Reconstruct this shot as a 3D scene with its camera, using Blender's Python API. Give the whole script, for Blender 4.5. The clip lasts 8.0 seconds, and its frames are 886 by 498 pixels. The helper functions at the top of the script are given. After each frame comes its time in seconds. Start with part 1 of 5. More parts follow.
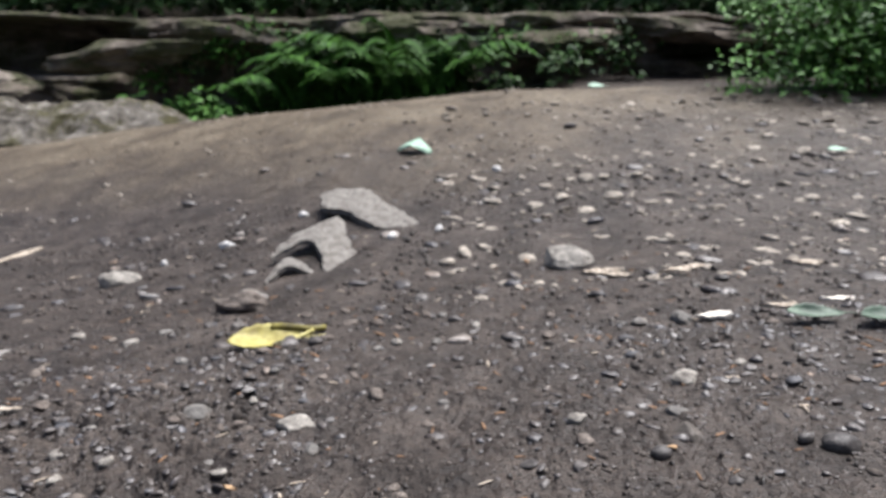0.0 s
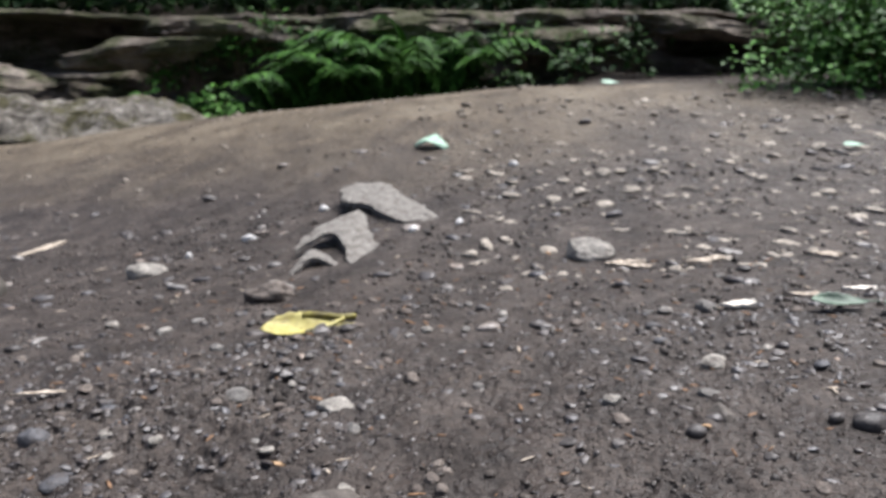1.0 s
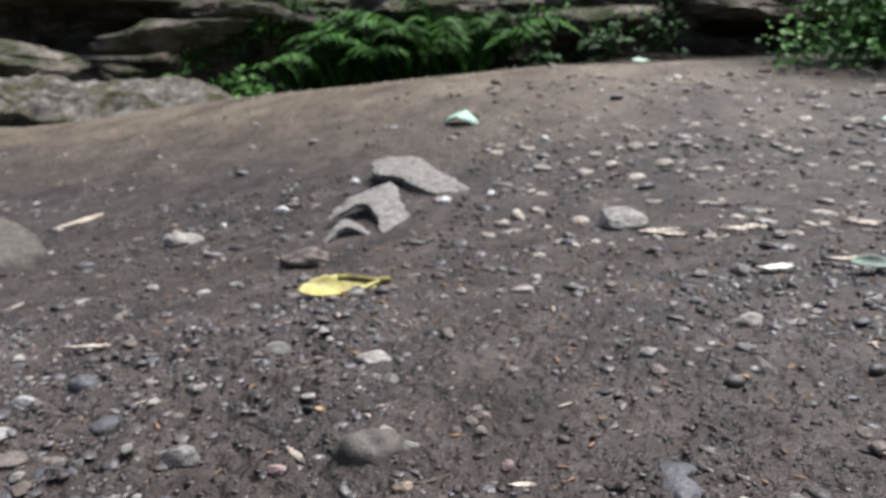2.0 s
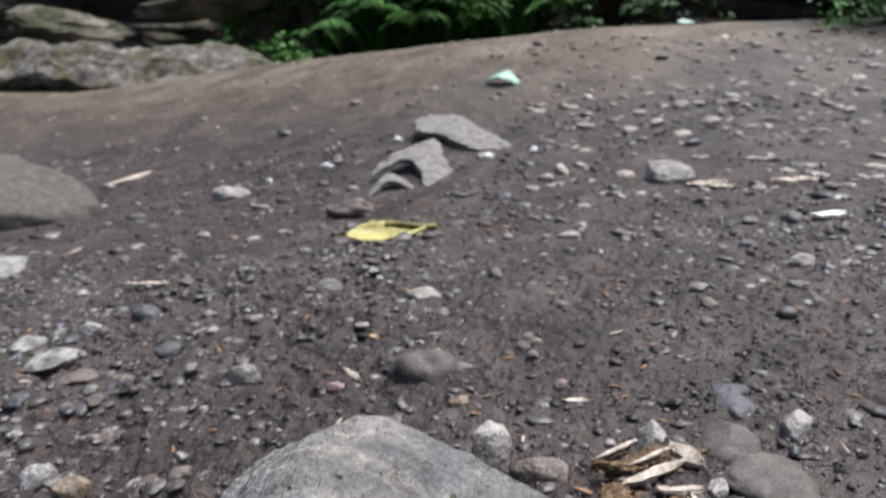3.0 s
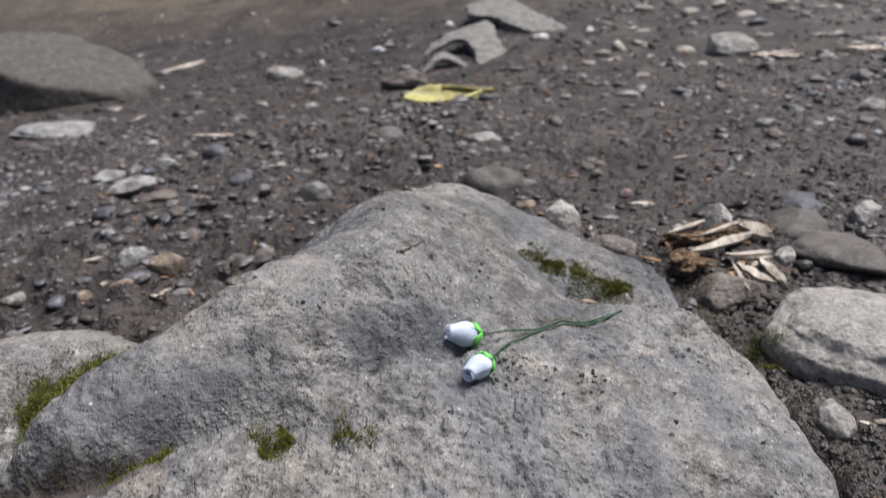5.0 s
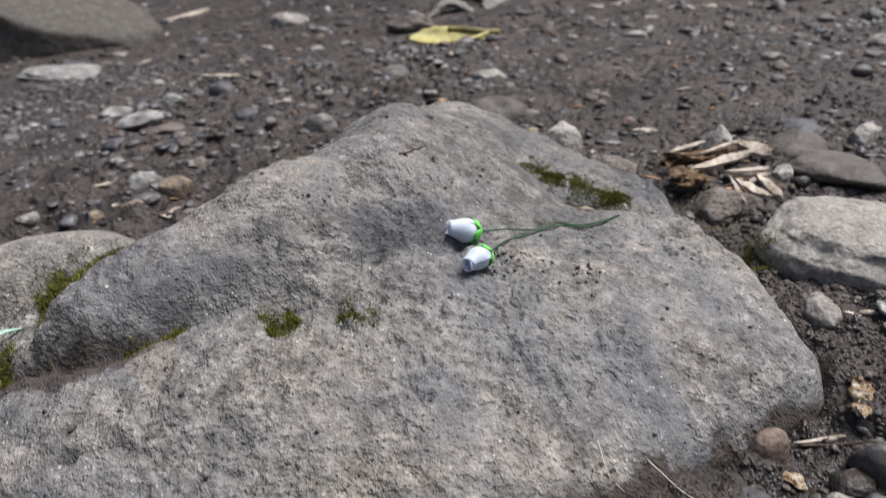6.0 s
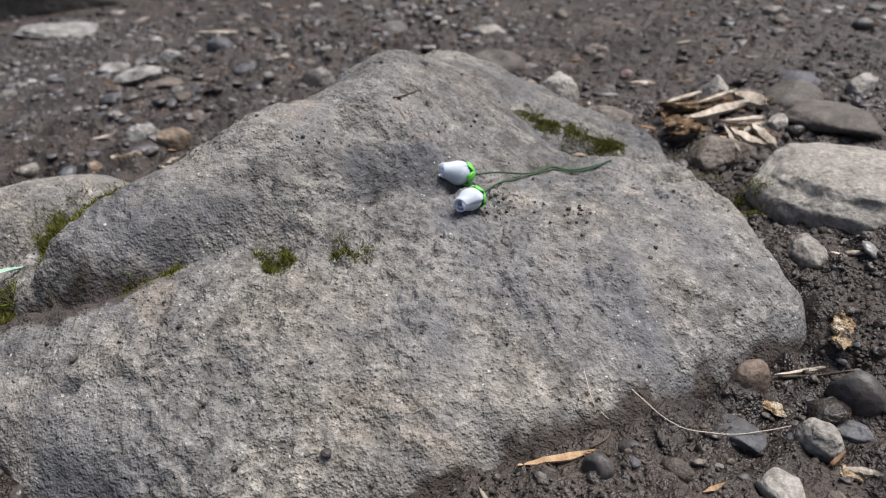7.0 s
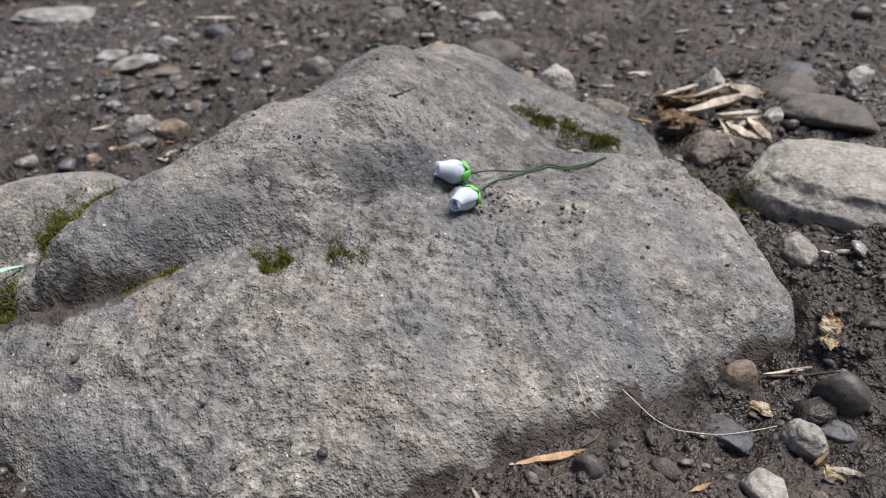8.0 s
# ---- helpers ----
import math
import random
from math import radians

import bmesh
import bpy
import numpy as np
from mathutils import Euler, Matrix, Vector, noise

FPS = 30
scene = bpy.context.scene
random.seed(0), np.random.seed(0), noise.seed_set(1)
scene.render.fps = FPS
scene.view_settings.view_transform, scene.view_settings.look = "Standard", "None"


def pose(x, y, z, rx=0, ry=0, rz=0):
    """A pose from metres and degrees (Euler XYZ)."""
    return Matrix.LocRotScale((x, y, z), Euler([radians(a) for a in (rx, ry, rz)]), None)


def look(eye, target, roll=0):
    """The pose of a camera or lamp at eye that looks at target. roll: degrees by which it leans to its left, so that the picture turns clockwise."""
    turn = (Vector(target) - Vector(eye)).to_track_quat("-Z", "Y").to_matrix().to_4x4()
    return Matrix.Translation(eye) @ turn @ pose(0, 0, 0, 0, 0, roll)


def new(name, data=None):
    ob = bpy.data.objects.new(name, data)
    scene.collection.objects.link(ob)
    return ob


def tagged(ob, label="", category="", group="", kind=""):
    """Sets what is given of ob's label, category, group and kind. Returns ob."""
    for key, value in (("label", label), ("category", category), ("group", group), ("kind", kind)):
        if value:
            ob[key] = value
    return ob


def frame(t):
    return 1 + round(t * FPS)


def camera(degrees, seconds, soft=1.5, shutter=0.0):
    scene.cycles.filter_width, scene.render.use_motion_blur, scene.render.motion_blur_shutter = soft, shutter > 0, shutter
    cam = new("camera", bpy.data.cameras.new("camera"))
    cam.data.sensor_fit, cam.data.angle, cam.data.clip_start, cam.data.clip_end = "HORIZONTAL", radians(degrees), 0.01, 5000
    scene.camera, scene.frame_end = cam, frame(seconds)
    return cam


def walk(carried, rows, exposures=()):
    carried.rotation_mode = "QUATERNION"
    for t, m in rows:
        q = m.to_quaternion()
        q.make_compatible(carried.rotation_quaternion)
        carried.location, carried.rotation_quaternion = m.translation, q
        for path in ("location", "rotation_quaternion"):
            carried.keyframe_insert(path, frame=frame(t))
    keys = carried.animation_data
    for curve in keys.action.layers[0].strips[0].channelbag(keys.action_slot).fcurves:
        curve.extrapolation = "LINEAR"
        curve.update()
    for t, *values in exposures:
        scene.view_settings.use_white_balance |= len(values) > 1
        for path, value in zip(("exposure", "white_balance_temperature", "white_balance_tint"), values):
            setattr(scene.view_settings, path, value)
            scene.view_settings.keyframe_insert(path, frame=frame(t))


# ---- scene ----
cam = camera(63.2, 8.0, soft=1.15, shutter=0.5)
cam.data.dof.use_dof, cam.data.dof.focus_distance, cam.data.dof.aperture_fstop = True, 0.27, 16.0
METRES, EYE, TILT, LEAN, TURN = 0.3, 0.33, -12.0, 0.0, 0.0
ROWS = [
    (0.0, 0.0, 0.0, 0.0, -0.0, 0.0, -0.0),
    (0.5, -0.0549, -0.0514, 0.0054, 0.18, -0.06, -0.04),
    (1.0, -0.1196, -0.0827, -0.0438, 0.48, -0.14, -0.11),
    (2.5, -0.186, -0.1347, -0.2318, 3.92, -2.23, -0.66),
    (3.0, -0.2227, -0.1648, -0.3109, 5.3, -3.43, -0.89),
    (3.5, -0.2417, -0.1972, -0.4024, 6.46, -4.86, -1.08),
    (4.0, -0.2784, -0.2109, -0.4782, 7.3, -6.29, -1.23),
    (4.5, -0.2855, -0.2399, -0.5689, 8.06, -7.95, -1.37),
    (6.0, -0.2655, -0.3186, -0.7242, 9.2, -12.86, -1.57),
    (6.5, -0.2477, -0.3392, -0.7588, 9.3, -14.3, -1.6),
    (7.0, -0.2466, -0.3419, -0.7567, 9.37, -15.56, -1.6),
    (7.5, -0.2432, -0.3418, -0.7467, 9.4, -16.46, -1.61),
    (8.0, -0.2389, -0.3467, -0.7269, 9.39, -17.05, -1.6),
]
walk(cam, [(t, pose(0, 0, EYE, TILT, LEAN, TURN) @ pose(METRES * x, METRES * y, METRES * z, 90 + pitch, roll, yaw)) for t, x, y, z, yaw, pitch, roll in ROWS],
     [(0.0, 1.49, 5850, 11), (1.2, 1.49, 5800, 11), (2.5, 1.41, 5700, 11), (3.0, 1.36, 5650, 11), (3.5, 1.27, 5650, 11), (4.5, 1.12, 5700, 11), (6.0, 1.09, 5850, 11), (7.0, 1.08, 5950, 11), (8.0, 1.10, 5950, 11)])

# ---- light: an overcast sky over a clearing in a wood ----
world = bpy.data.worlds.new("sky")
scene.world = world
world.use_nodes = True
sky = world.node_tree.nodes.new("ShaderNodeTexSky")
sky.sky_type, sky.sun_disc = "NISHITA", False
sky.sun_elevation, sky.sun_rotation = radians(68), radians(66)
sky.air_density, sky.dust_density, sky.ozone_density = 1.0, 6.0, 1.0
back = world.node_tree.nodes["Background"]
back.inputs["Strength"].default_value = 0.05
world.node_tree.links.new(sky.outputs["Color"], back.inputs["Color"])
sun = new("sun", bpy.data.lights.new("sun", "SUN"))
sun.data.energy, sun.data.angle, sun.data.color = 2.9, radians(36), (1.0, 0.94, 0.85)
sun.matrix_world = look((0.8, 0.35, 2.2), (0, 0, 0))

# ---- the lie of the land ----
def smooth(t):
    t = np.clip(t, 0.0, 1.0)
    return t * t * (3 - 2 * t)


def lattice(i, j, k, seed):
    """A repeatable value from 0 to 1 at each corner of a lattice."""
    n = (i * 374761393 + j * 668265263 + k * 2147483647 + seed * 974634777) & 0xFFFFFFFF
    n = ((n ^ (n >> 13)) * 1274126177) & 0xFFFFFFFF
    return ((n ^ (n >> 16)) & 0xFFFF) / 65535.0


def vnoise(x, y, z=0.0, seed=0):
    """Smooth value noise, -1 to 1, on arrays."""
    x, y, z = np.broadcast_arrays(np.asarray(x, float), np.asarray(y, float), np.asarray(z, float))
    i, j, k = np.floor(x).astype(np.int64), np.floor(y).astype(np.int64), np.floor(z).astype(np.int64)
    u, v, w = x - i, y - j, z - k
    u, v, w = (a * a * a * (a * (a * 6 - 15) + 10) for a in (u, v, w))
    out = 0.0
    for a in (0, 1):
        for b in (0, 1):
            for c in (0, 1):
                out = out + lattice(i + a, j + b, k + c, seed) * (u if a else 1 - u) * (v if b else 1 - v) * (w if c else 1 - w)
    return out * 2 - 1


def fbm(x, y, z=0.0, octaves=4, seed=0, gain=0.5):
    out, amp = 0.0, 1.0
    for n in range(octaves):
        out = out + amp * vnoise(x * 2**n + 17.3 * n, y * 2**n - 9.1 * n, z * 2**n, seed + n)
        amp *= gain
    return out


def land(x, y):
    """The ground's height without its small relief."""
    x, y = np.asarray(x, float), np.asarray(y, float)
    side = np.where(x < 0, 0.095 * np.maximum(x, -3.0), 0.07 * (1 - np.exp(-np.maximum(x, 0) / 0.5)))
    begin = 1.3 + 0.6 * np.clip(-x - 0.3, 0, 2.2)
    bank = 0.36 * smooth((y - begin) / 2.5)
    right = smooth((x - 0.3) / 0.9)
    back = (0.20 * smooth((y - 4.9) / 1.5) - 0.09 * smooth((y - 3.4) / 0.9)) * right - 0.14 * smooth((y - 4.4) / 1.2) * (1 - right)
    front = -0.022 * smooth((0.2 - y) / 0.15)
    heap = 0.010 * np.exp(-((x - 0.060) / 0.022) ** 2 - ((y - 0.118) / 0.030) ** 2)
    heap = heap + 0.014 * np.exp(-((x + 0.29) / 0.06) ** 2 - ((y - 0.005) / 0.035) ** 2)
    heap = heap + 0.012 * np.exp(-((x - 0.03) / 0.10) ** 2 - ((y - 0.38) / 0.06) ** 2)
    return -0.033 + side + bank + back + front + heap


ROCK_C = (-0.13, 0.17)
# two slabs make up the rock: a broad front slab, and a ridge that rises behind it; each is a smooth cubic of the place
FRONT_SLAB = (-0.0014, 0.0062, -0.0391, 0.0149, -0.0087, 0.0130, -0.0007, -0.0120, 0.0016, 0.0065)
RIDGE = (0.0003, 0.0476, -0.0566, 0.0250, -0.0613, 0.0383, -0.0114, -0.0253, -0.0331, 0.0650)
RIDGE_BUMPS = [(-0.215, 0.155, 0.045, 0.020, 40, 0.0167), (-0.26, 0.22, 0.03, 0.05, -23, -0.0065), (-0.17, 0.25, 0.03, 0.04, 0, 0.0188), (-0.285, 0.10, 0.03, 0.02, 29, 0.0226)]
# the rock's outline in plan
ROCK_OUT = [(0.045, 0.125), (0.032, 0.165), (0.018, 0.21), (0.0, 0.26), (-0.012, 0.325), (-0.06, 0.345), (-0.11, 0.355), (-0.165, 0.365), (-0.215, 0.33),
            (-0.255, 0.26), (-0.285, 0.19), (-0.32, 0.14), (-0.355, 0.085), (-0.335, 0.044), (-0.292, 0.025), (-0.258, 0.014), (-0.228, 0.004), (-0.195, 0.0), (-0.15, 0.004), (-0.085, 0.036), (-0.04, 0.056), (0.0, 0.084), (0.03, 0.104)]
CREASES = [((-0.105, 0.287), (-0.066, 0.250), 0.0060, 0.006), ((-0.066, 0.250), (-0.010, 0.256), 0.0060, 0.006), ((-0.205, 0.160), (-0.155, 0.180), 0.0030, 0.004),
           ((-0.112, 0.160), (-0.096, 0.152), 0.0030, 0.008), ((-0.190, 0.103), (-0.186, 0.112), 0.0050, 0.006), ((-0.2534, 0.0439), (-0.2494, 0.0439), 0.0045, 0.0022), ((-0.1979, 0.0242), (-0.1959, 0.0242), 0.0025, 0.0012)]


# the line along which the ridge rises from the front slab
FOOT_X = (-0.37, -0.288, -0.263, -0.242, -0.225, -0.195, -0.178, -0.155, -0.125, -0.085, -0.060, -0.020, 0.06)
FOOT_Y = (0.056, 0.079, 0.081, 0.087, 0.098, 0.113, 0.131, 0.151, 0.166, 0.203, 0.234, 0.252, 0.275)


def cubic(c, x, y):
    u, v = (x + 0.13) / 0.15, (y - 0.17) / 0.15
    return c[0] + c[1] * v + c[2] * v**2 + c[3] * v**3 + c[4] * u + c[5] * u * v + c[6] * u * v**2 + c[7] * u**2 + c[8] * u**2 * v + c[9] * u**3


def off_line(x, y, a, b):
    dx, dy = b[0] - a[0], b[1] - a[1]
    t = np.clip(((x - a[0]) * dx + (y - a[1]) * dy) / (dx * dx + dy * dy), 0, 1)
    return np.hypot(x - a[0] - t * dx, y - a[1] - t * dy)


def rock_reach(angle):
    """How far the rock's outline lies from its middle, by direction."""
    p = np.array(ROCK_OUT) - ROCK_C
    a, r = np.arctan2(p[:, 1], p[:, 0]), np.hypot(p[:, 0], p[:, 1])
    order = np.argsort(a)
    a, r = a[order], r[order]
    a, r = np.r_[a - 2 * np.pi, a, a + 2 * np.pi], np.r_[r, r, r]
    spread = np.linspace(-0.07, 0.07, 7)
    return sum(np.interp(angle + s, a, r) for s in spread) / 7


def rock_z(x, y):
    x, y = np.asarray(x, float), np.asarray(y, float)
    x, y = x + 0.004 * fbm(x * 22, y * 22, 3, 2, 21), y + 0.004 * fbm(x * 22, y * 22, 7, 2, 23)
    low, high = cubic(FRONT_SLAB, x, y), cubic(RIDGE, x, y)
    for cx, cy, sx, sy, turn, amp in RIDGE_BUMPS:
        c, s = np.cos(np.radians(turn)), np.sin(np.radians(turn))
        u, v = (x - cx) * c + (y - cy) * s, -(x - cx) * s + (y - cy) * c
        high = high + amp * np.exp(-0.5 * (u / sx) ** 2 - 0.5 * (v / sy) ** 2)
    behind = 0.8 * (y - np.interp(x, FOOT_X, FOOT_Y))
    high = high - 0.005 * smooth((0.010 - behind) / 0.014)
    h = 0.5 * (low + high + np.sqrt((low - high) ** 2 + 0.0025**2))
    h = h - 0.0060 * np.exp(-(((behind + 0.001) / 0.0040) ** 2)) * smooth((-0.19 - x) / 0.05) - 0.0025 * np.exp(-((behind / 0.006) ** 2))
    for a, b, deep, wide in CREASES:
        h = h - deep * np.exp(-0.5 * (off_line(x, y, a, b) / wide) ** 2)
    deep = h + 0.0
    h = h + 0.0018 * fbm(x * 17, y * 17, deep * 17, 2, 31) + 0.0019 * fbm(x * 48, y * 48, deep * 48, 3, 37)
    coarse = smooth(0.4 + 1.6 * fbm(x * 20, y * 20, deep * 20, 2, 46))
    h = h + 0.0012 * (0.35 + coarse) * fbm(x * 170, y * 170, deep * 170, 3, 41)
    h = h - 0.0010 * smooth((vnoise(x * 150, y * 150, deep * 150, 43) - 0.60) / 0.10) * (0.4 + coarse) - 0.0010 * smooth((vnoise(x * 330, y * 330, deep * 330, 44) - 0.5) / 0.15) * coarse
    dx, dy = x - ROCK_C[0], y - ROCK_C[1]
    r, reach = np.hypot(dx, dy), rock_reach(np.arctan2(dy, dx))
    inside = np.clip((reach - r) / 0.022, 0, 1)
    foot = land(x, y) - 0.035
    return foot + (h - foot) * np.sqrt(np.clip(1 - (1 - inside) ** 2, 0, 1)), r < reach


def ground_z(x, y):
    x, y = np.asarray(x, float), np.asarray(y, float)
    dx, dy = x - ROCK_C[0], y - ROCK_C[1]
    under = smooth((rock_reach(np.arctan2(dy, dx)) - np.hypot(dx, dy) - 0.006) / 0.012)
    return land(x, y) + 0.010 * fbm(x * 3, y * 3, 0, 3, 5) + 0.0035 * fbm(x * 22, y * 22, 0, 3, 9) - 0.030 * under


def soil_top(x, y):
    """The ground with its clods and crumbs, near the boulder."""
    x, y = np.asarray(x, float), np.asarray(y, float)
    near = smooth((x + 0.60) / 0.05) * smooth((0.36 - x) / 0.05) * smooth((y + 0.03) / 0.03) * smooth((0.98 - y) / 0.08)
    rough = smooth((-0.12 - x) / 0.15) + 0.55 * smooth((0.30 - y) / 0.1)
    clods = np.maximum(vnoise(x * 75, y * 75, 0, 51), -0.2) * (0.0030 + 0.0048 * rough)
    lumps = (0.0028 + 0.0062 * rough) * (0.35 - np.abs(vnoise(x * 62 + 1.5 * vnoise(x * 30, y * 30, 0, 59), y * 62, 0, 58)))
    crumbs = 0.0022 * vnoise(x * 150, y * 150, 0, 57)
    return ground_z(x, y) + (clods + lumps + crumbs) * near


def surface(x, y):
    """The rock's top where the rock lies, else the ground."""
    h, on = rock_z(x, y)
    g = ground_z(x, y)
    return np.where(on, np.maximum(h, g), g)


# ---- materials ----
class Paint:
    """A node material with a few short ways to write it."""

    def __init__(self, name, rough=0.8, gloss=0.3):
        self.mat = bpy.data.materials.new(name)
        self.mat.use_nodes = True
        self.tree = self.mat.node_tree
        self.bsdf = self.tree.nodes["Principled BSDF"]
        self.bsdf.inputs["Roughness"].default_value = rough
        self.bsdf.inputs["Specular IOR Level"].default_value = gloss
        self.coord = self.tree.nodes.new("ShaderNodeNewGeometry").outputs["Position"]

    def link(self, a, b):
        self.tree.links.new(a, b)

    def noise(self, scale, detail=4.0, rough=0.55, stretch=None):
        n = self.tree.nodes.new("ShaderNodeTexNoise")
        n.inputs["Scale"].default_value, n.inputs["Detail"].default_value, n.inputs["Roughness"].default_value = scale, detail, rough
        where = self.coord
        if stretch:
            m = self.tree.nodes.new("ShaderNodeMapping")
            m.inputs["Scale"].default_value = stretch
            self.link(where, m.inputs["Vector"])
            where = m.outputs["Vector"]
        self.link(where, n.inputs["Vector"])
        return n.outputs["Fac"]

    def cells(self, scale, kind="Distance"):
        n = self.tree.nodes.new("ShaderNodeTexVoronoi")
        n.inputs["Scale"].default_value = scale
        self.link(self.coord, n.inputs["Vector"])
        return n.outputs[kind]

    def ramp(self, fac, *stops):
        r = self.tree.nodes.new("ShaderNodeValToRGB")
        while len(r.color_ramp.elements) < len(stops):
            r.color_ramp.elements.new(0.5)
        for e, (at, colour) in zip(r.color_ramp.elements, stops):
            e.position = at
            e.color = (*colour, 1) if isinstance(colour, tuple) else (colour, colour, colour, 1)
        self.link(fac, r.inputs["Fac"])
        return r.outputs["Color"]

    def mix(self, fac, a, b, how="MIX"):
        m = self.tree.nodes.new("ShaderNodeMix")
        m.data_type, m.blend_type = "RGBA", how
        for value, k in ((fac, 0), (a, 6), (b, 7)):
            slot = m.inputs[k]
            if isinstance(value, (int, float)):
                slot.default_value = value if k == 0 else (value, value, value, 1)
            elif isinstance(value, tuple):
                slot.default_value = (*value, 1)
            else:
                self.link(value, slot)
        return m.outputs[2]

    def island(self):
        return self.tree.nodes.new("ShaderNodeNewGeometry").outputs["Random Per Island"]

    def spread(self, value, lo, hi):
        n = self.tree.nodes.new("ShaderNodeMapRange")
        n.inputs["From Min"].default_value, n.inputs["From Max"].default_value = lo, hi
        self.link(value, n.inputs["Value"])
        return n.outputs[0]

    def stain(self, name):
        a = self.tree.nodes.new("ShaderNodeAttribute")
        a.attribute_name = name
        return a.outputs["Fac"]

    def chance(self):
        return self.tree.nodes.new("ShaderNodeObjectInfo").outputs["Random"]

    def bump(self, *layers):
        """Layers of (height, metres)."""
        last = None
        for height, metres in layers:
            b = self.tree.nodes.new("ShaderNodeBump")
            b.inputs["Strength"].default_value, b.inputs["Distance"].default_value = 1.0, metres
            self.link(height, b.inputs["Height"])
            if last:
                self.link(last, b.inputs["Normal"])
            last = b.outputs["Normal"]
        self.link(last, self.bsdf.inputs["Normal"])

    def done(self, colour=None, rough=None):
        if isinstance(colour, tuple):
            self.bsdf.inputs["Base Color"].default_value = (*colour, 1)
        elif colour:
            self.link(colour, self.bsdf.inputs["Base Color"])
        if rough:
            self.link(rough, self.bsdf.inputs["Roughness"])
        return self.mat


def soil_paint():
    p = Paint("damp_soil", 0.75, 0.35)
    wet = p.ramp(p.noise(9, 5, 0.6), (0.34, (0.0235, 0.0177, 0.0141)), (0.5, (0.0420, 0.0325, 0.0266)), (0.68, (0.0674, 0.0538, 0.0446)))
    grain = p.ramp(p.noise(420, 3, 0.7), (0.25, 0.60), (0.75, 1.40))
    wet = p.mix(1.0, wet, grain, "MULTIPLY")
    wet = p.mix(0.8, wet, p.ramp(p.noise(55, 5, 0.7), (0.34, 0.62), (0.66, 1.38)), "MULTIPLY")
    dry = p.ramp(p.noise(3.2, 6, 0.6), (0.36, (0.0635, 0.0480, 0.0318)), (0.5, (0.1085, 0.0840, 0.0558)), (0.62, (0.1454, 0.1173, 0.0809)))
    dry = p.mix(0.45, dry, p.ramp(p.noise(26, 6, 0.7), (0.3, 0.6), (0.7, 1.4)), "MULTIPLY")
    split = p.tree.nodes.new("ShaderNodeSeparateXYZ")
    p.link(p.coord, split.inputs[0])

    def sum_of(a, times, b):
        n = p.tree.nodes.new("ShaderNodeMath")
        n.operation = "MULTIPLY_ADD"
        p.link(a, n.inputs[0])
        n.inputs[1].default_value = times
        p.link(b, n.inputs[2])
        return n.outputs[0]

    # trodden dry on the bank, damp below; behind the crest damp colour paints shade
    def clamped(how, a, b):
        n = p.tree.nodes.new("ShaderNodeMath")
        n.operation = how
        p.link(a, n.inputs[0])
        n.inputs[1].default_value = b
        return n.outputs[0]

    # the dry colour thins out to either side
    across = sum_of(clamped("MINIMUM", split.outputs["X"], 0.0), 0.45, sum_of(clamped("MAXIMUM", split.outputs["X"], 0.35), -0.45, split.outputs["Y"]))
    slant = sum_of(p.noise(2.2, 5, 0.65), 1.6, across)
    share = p.mix(1.0, p.ramp(p.spread(slant, 2.55, 3.7), (0.0, 0.0), (1.0, 1.0)), p.ramp(p.spread(slant, 5.0, 4.5), (0.0, 0.12), (1.0, 1.0)), "MULTIPLY")
    colour = p.mix(share, wet, dry)
    p.bump((p.noise(16, 3, 0.5), 0.012), (p.noise(110, 3, 0.55), 0.0060), (p.noise(420, 2, 0.5), 0.0024), (p.noise(1100, 1, 0.5), 0.0007))
    return p.done(colour, p.ramp(p.noise(26, 4), (0.35, 0.28), (0.65, 0.78)))


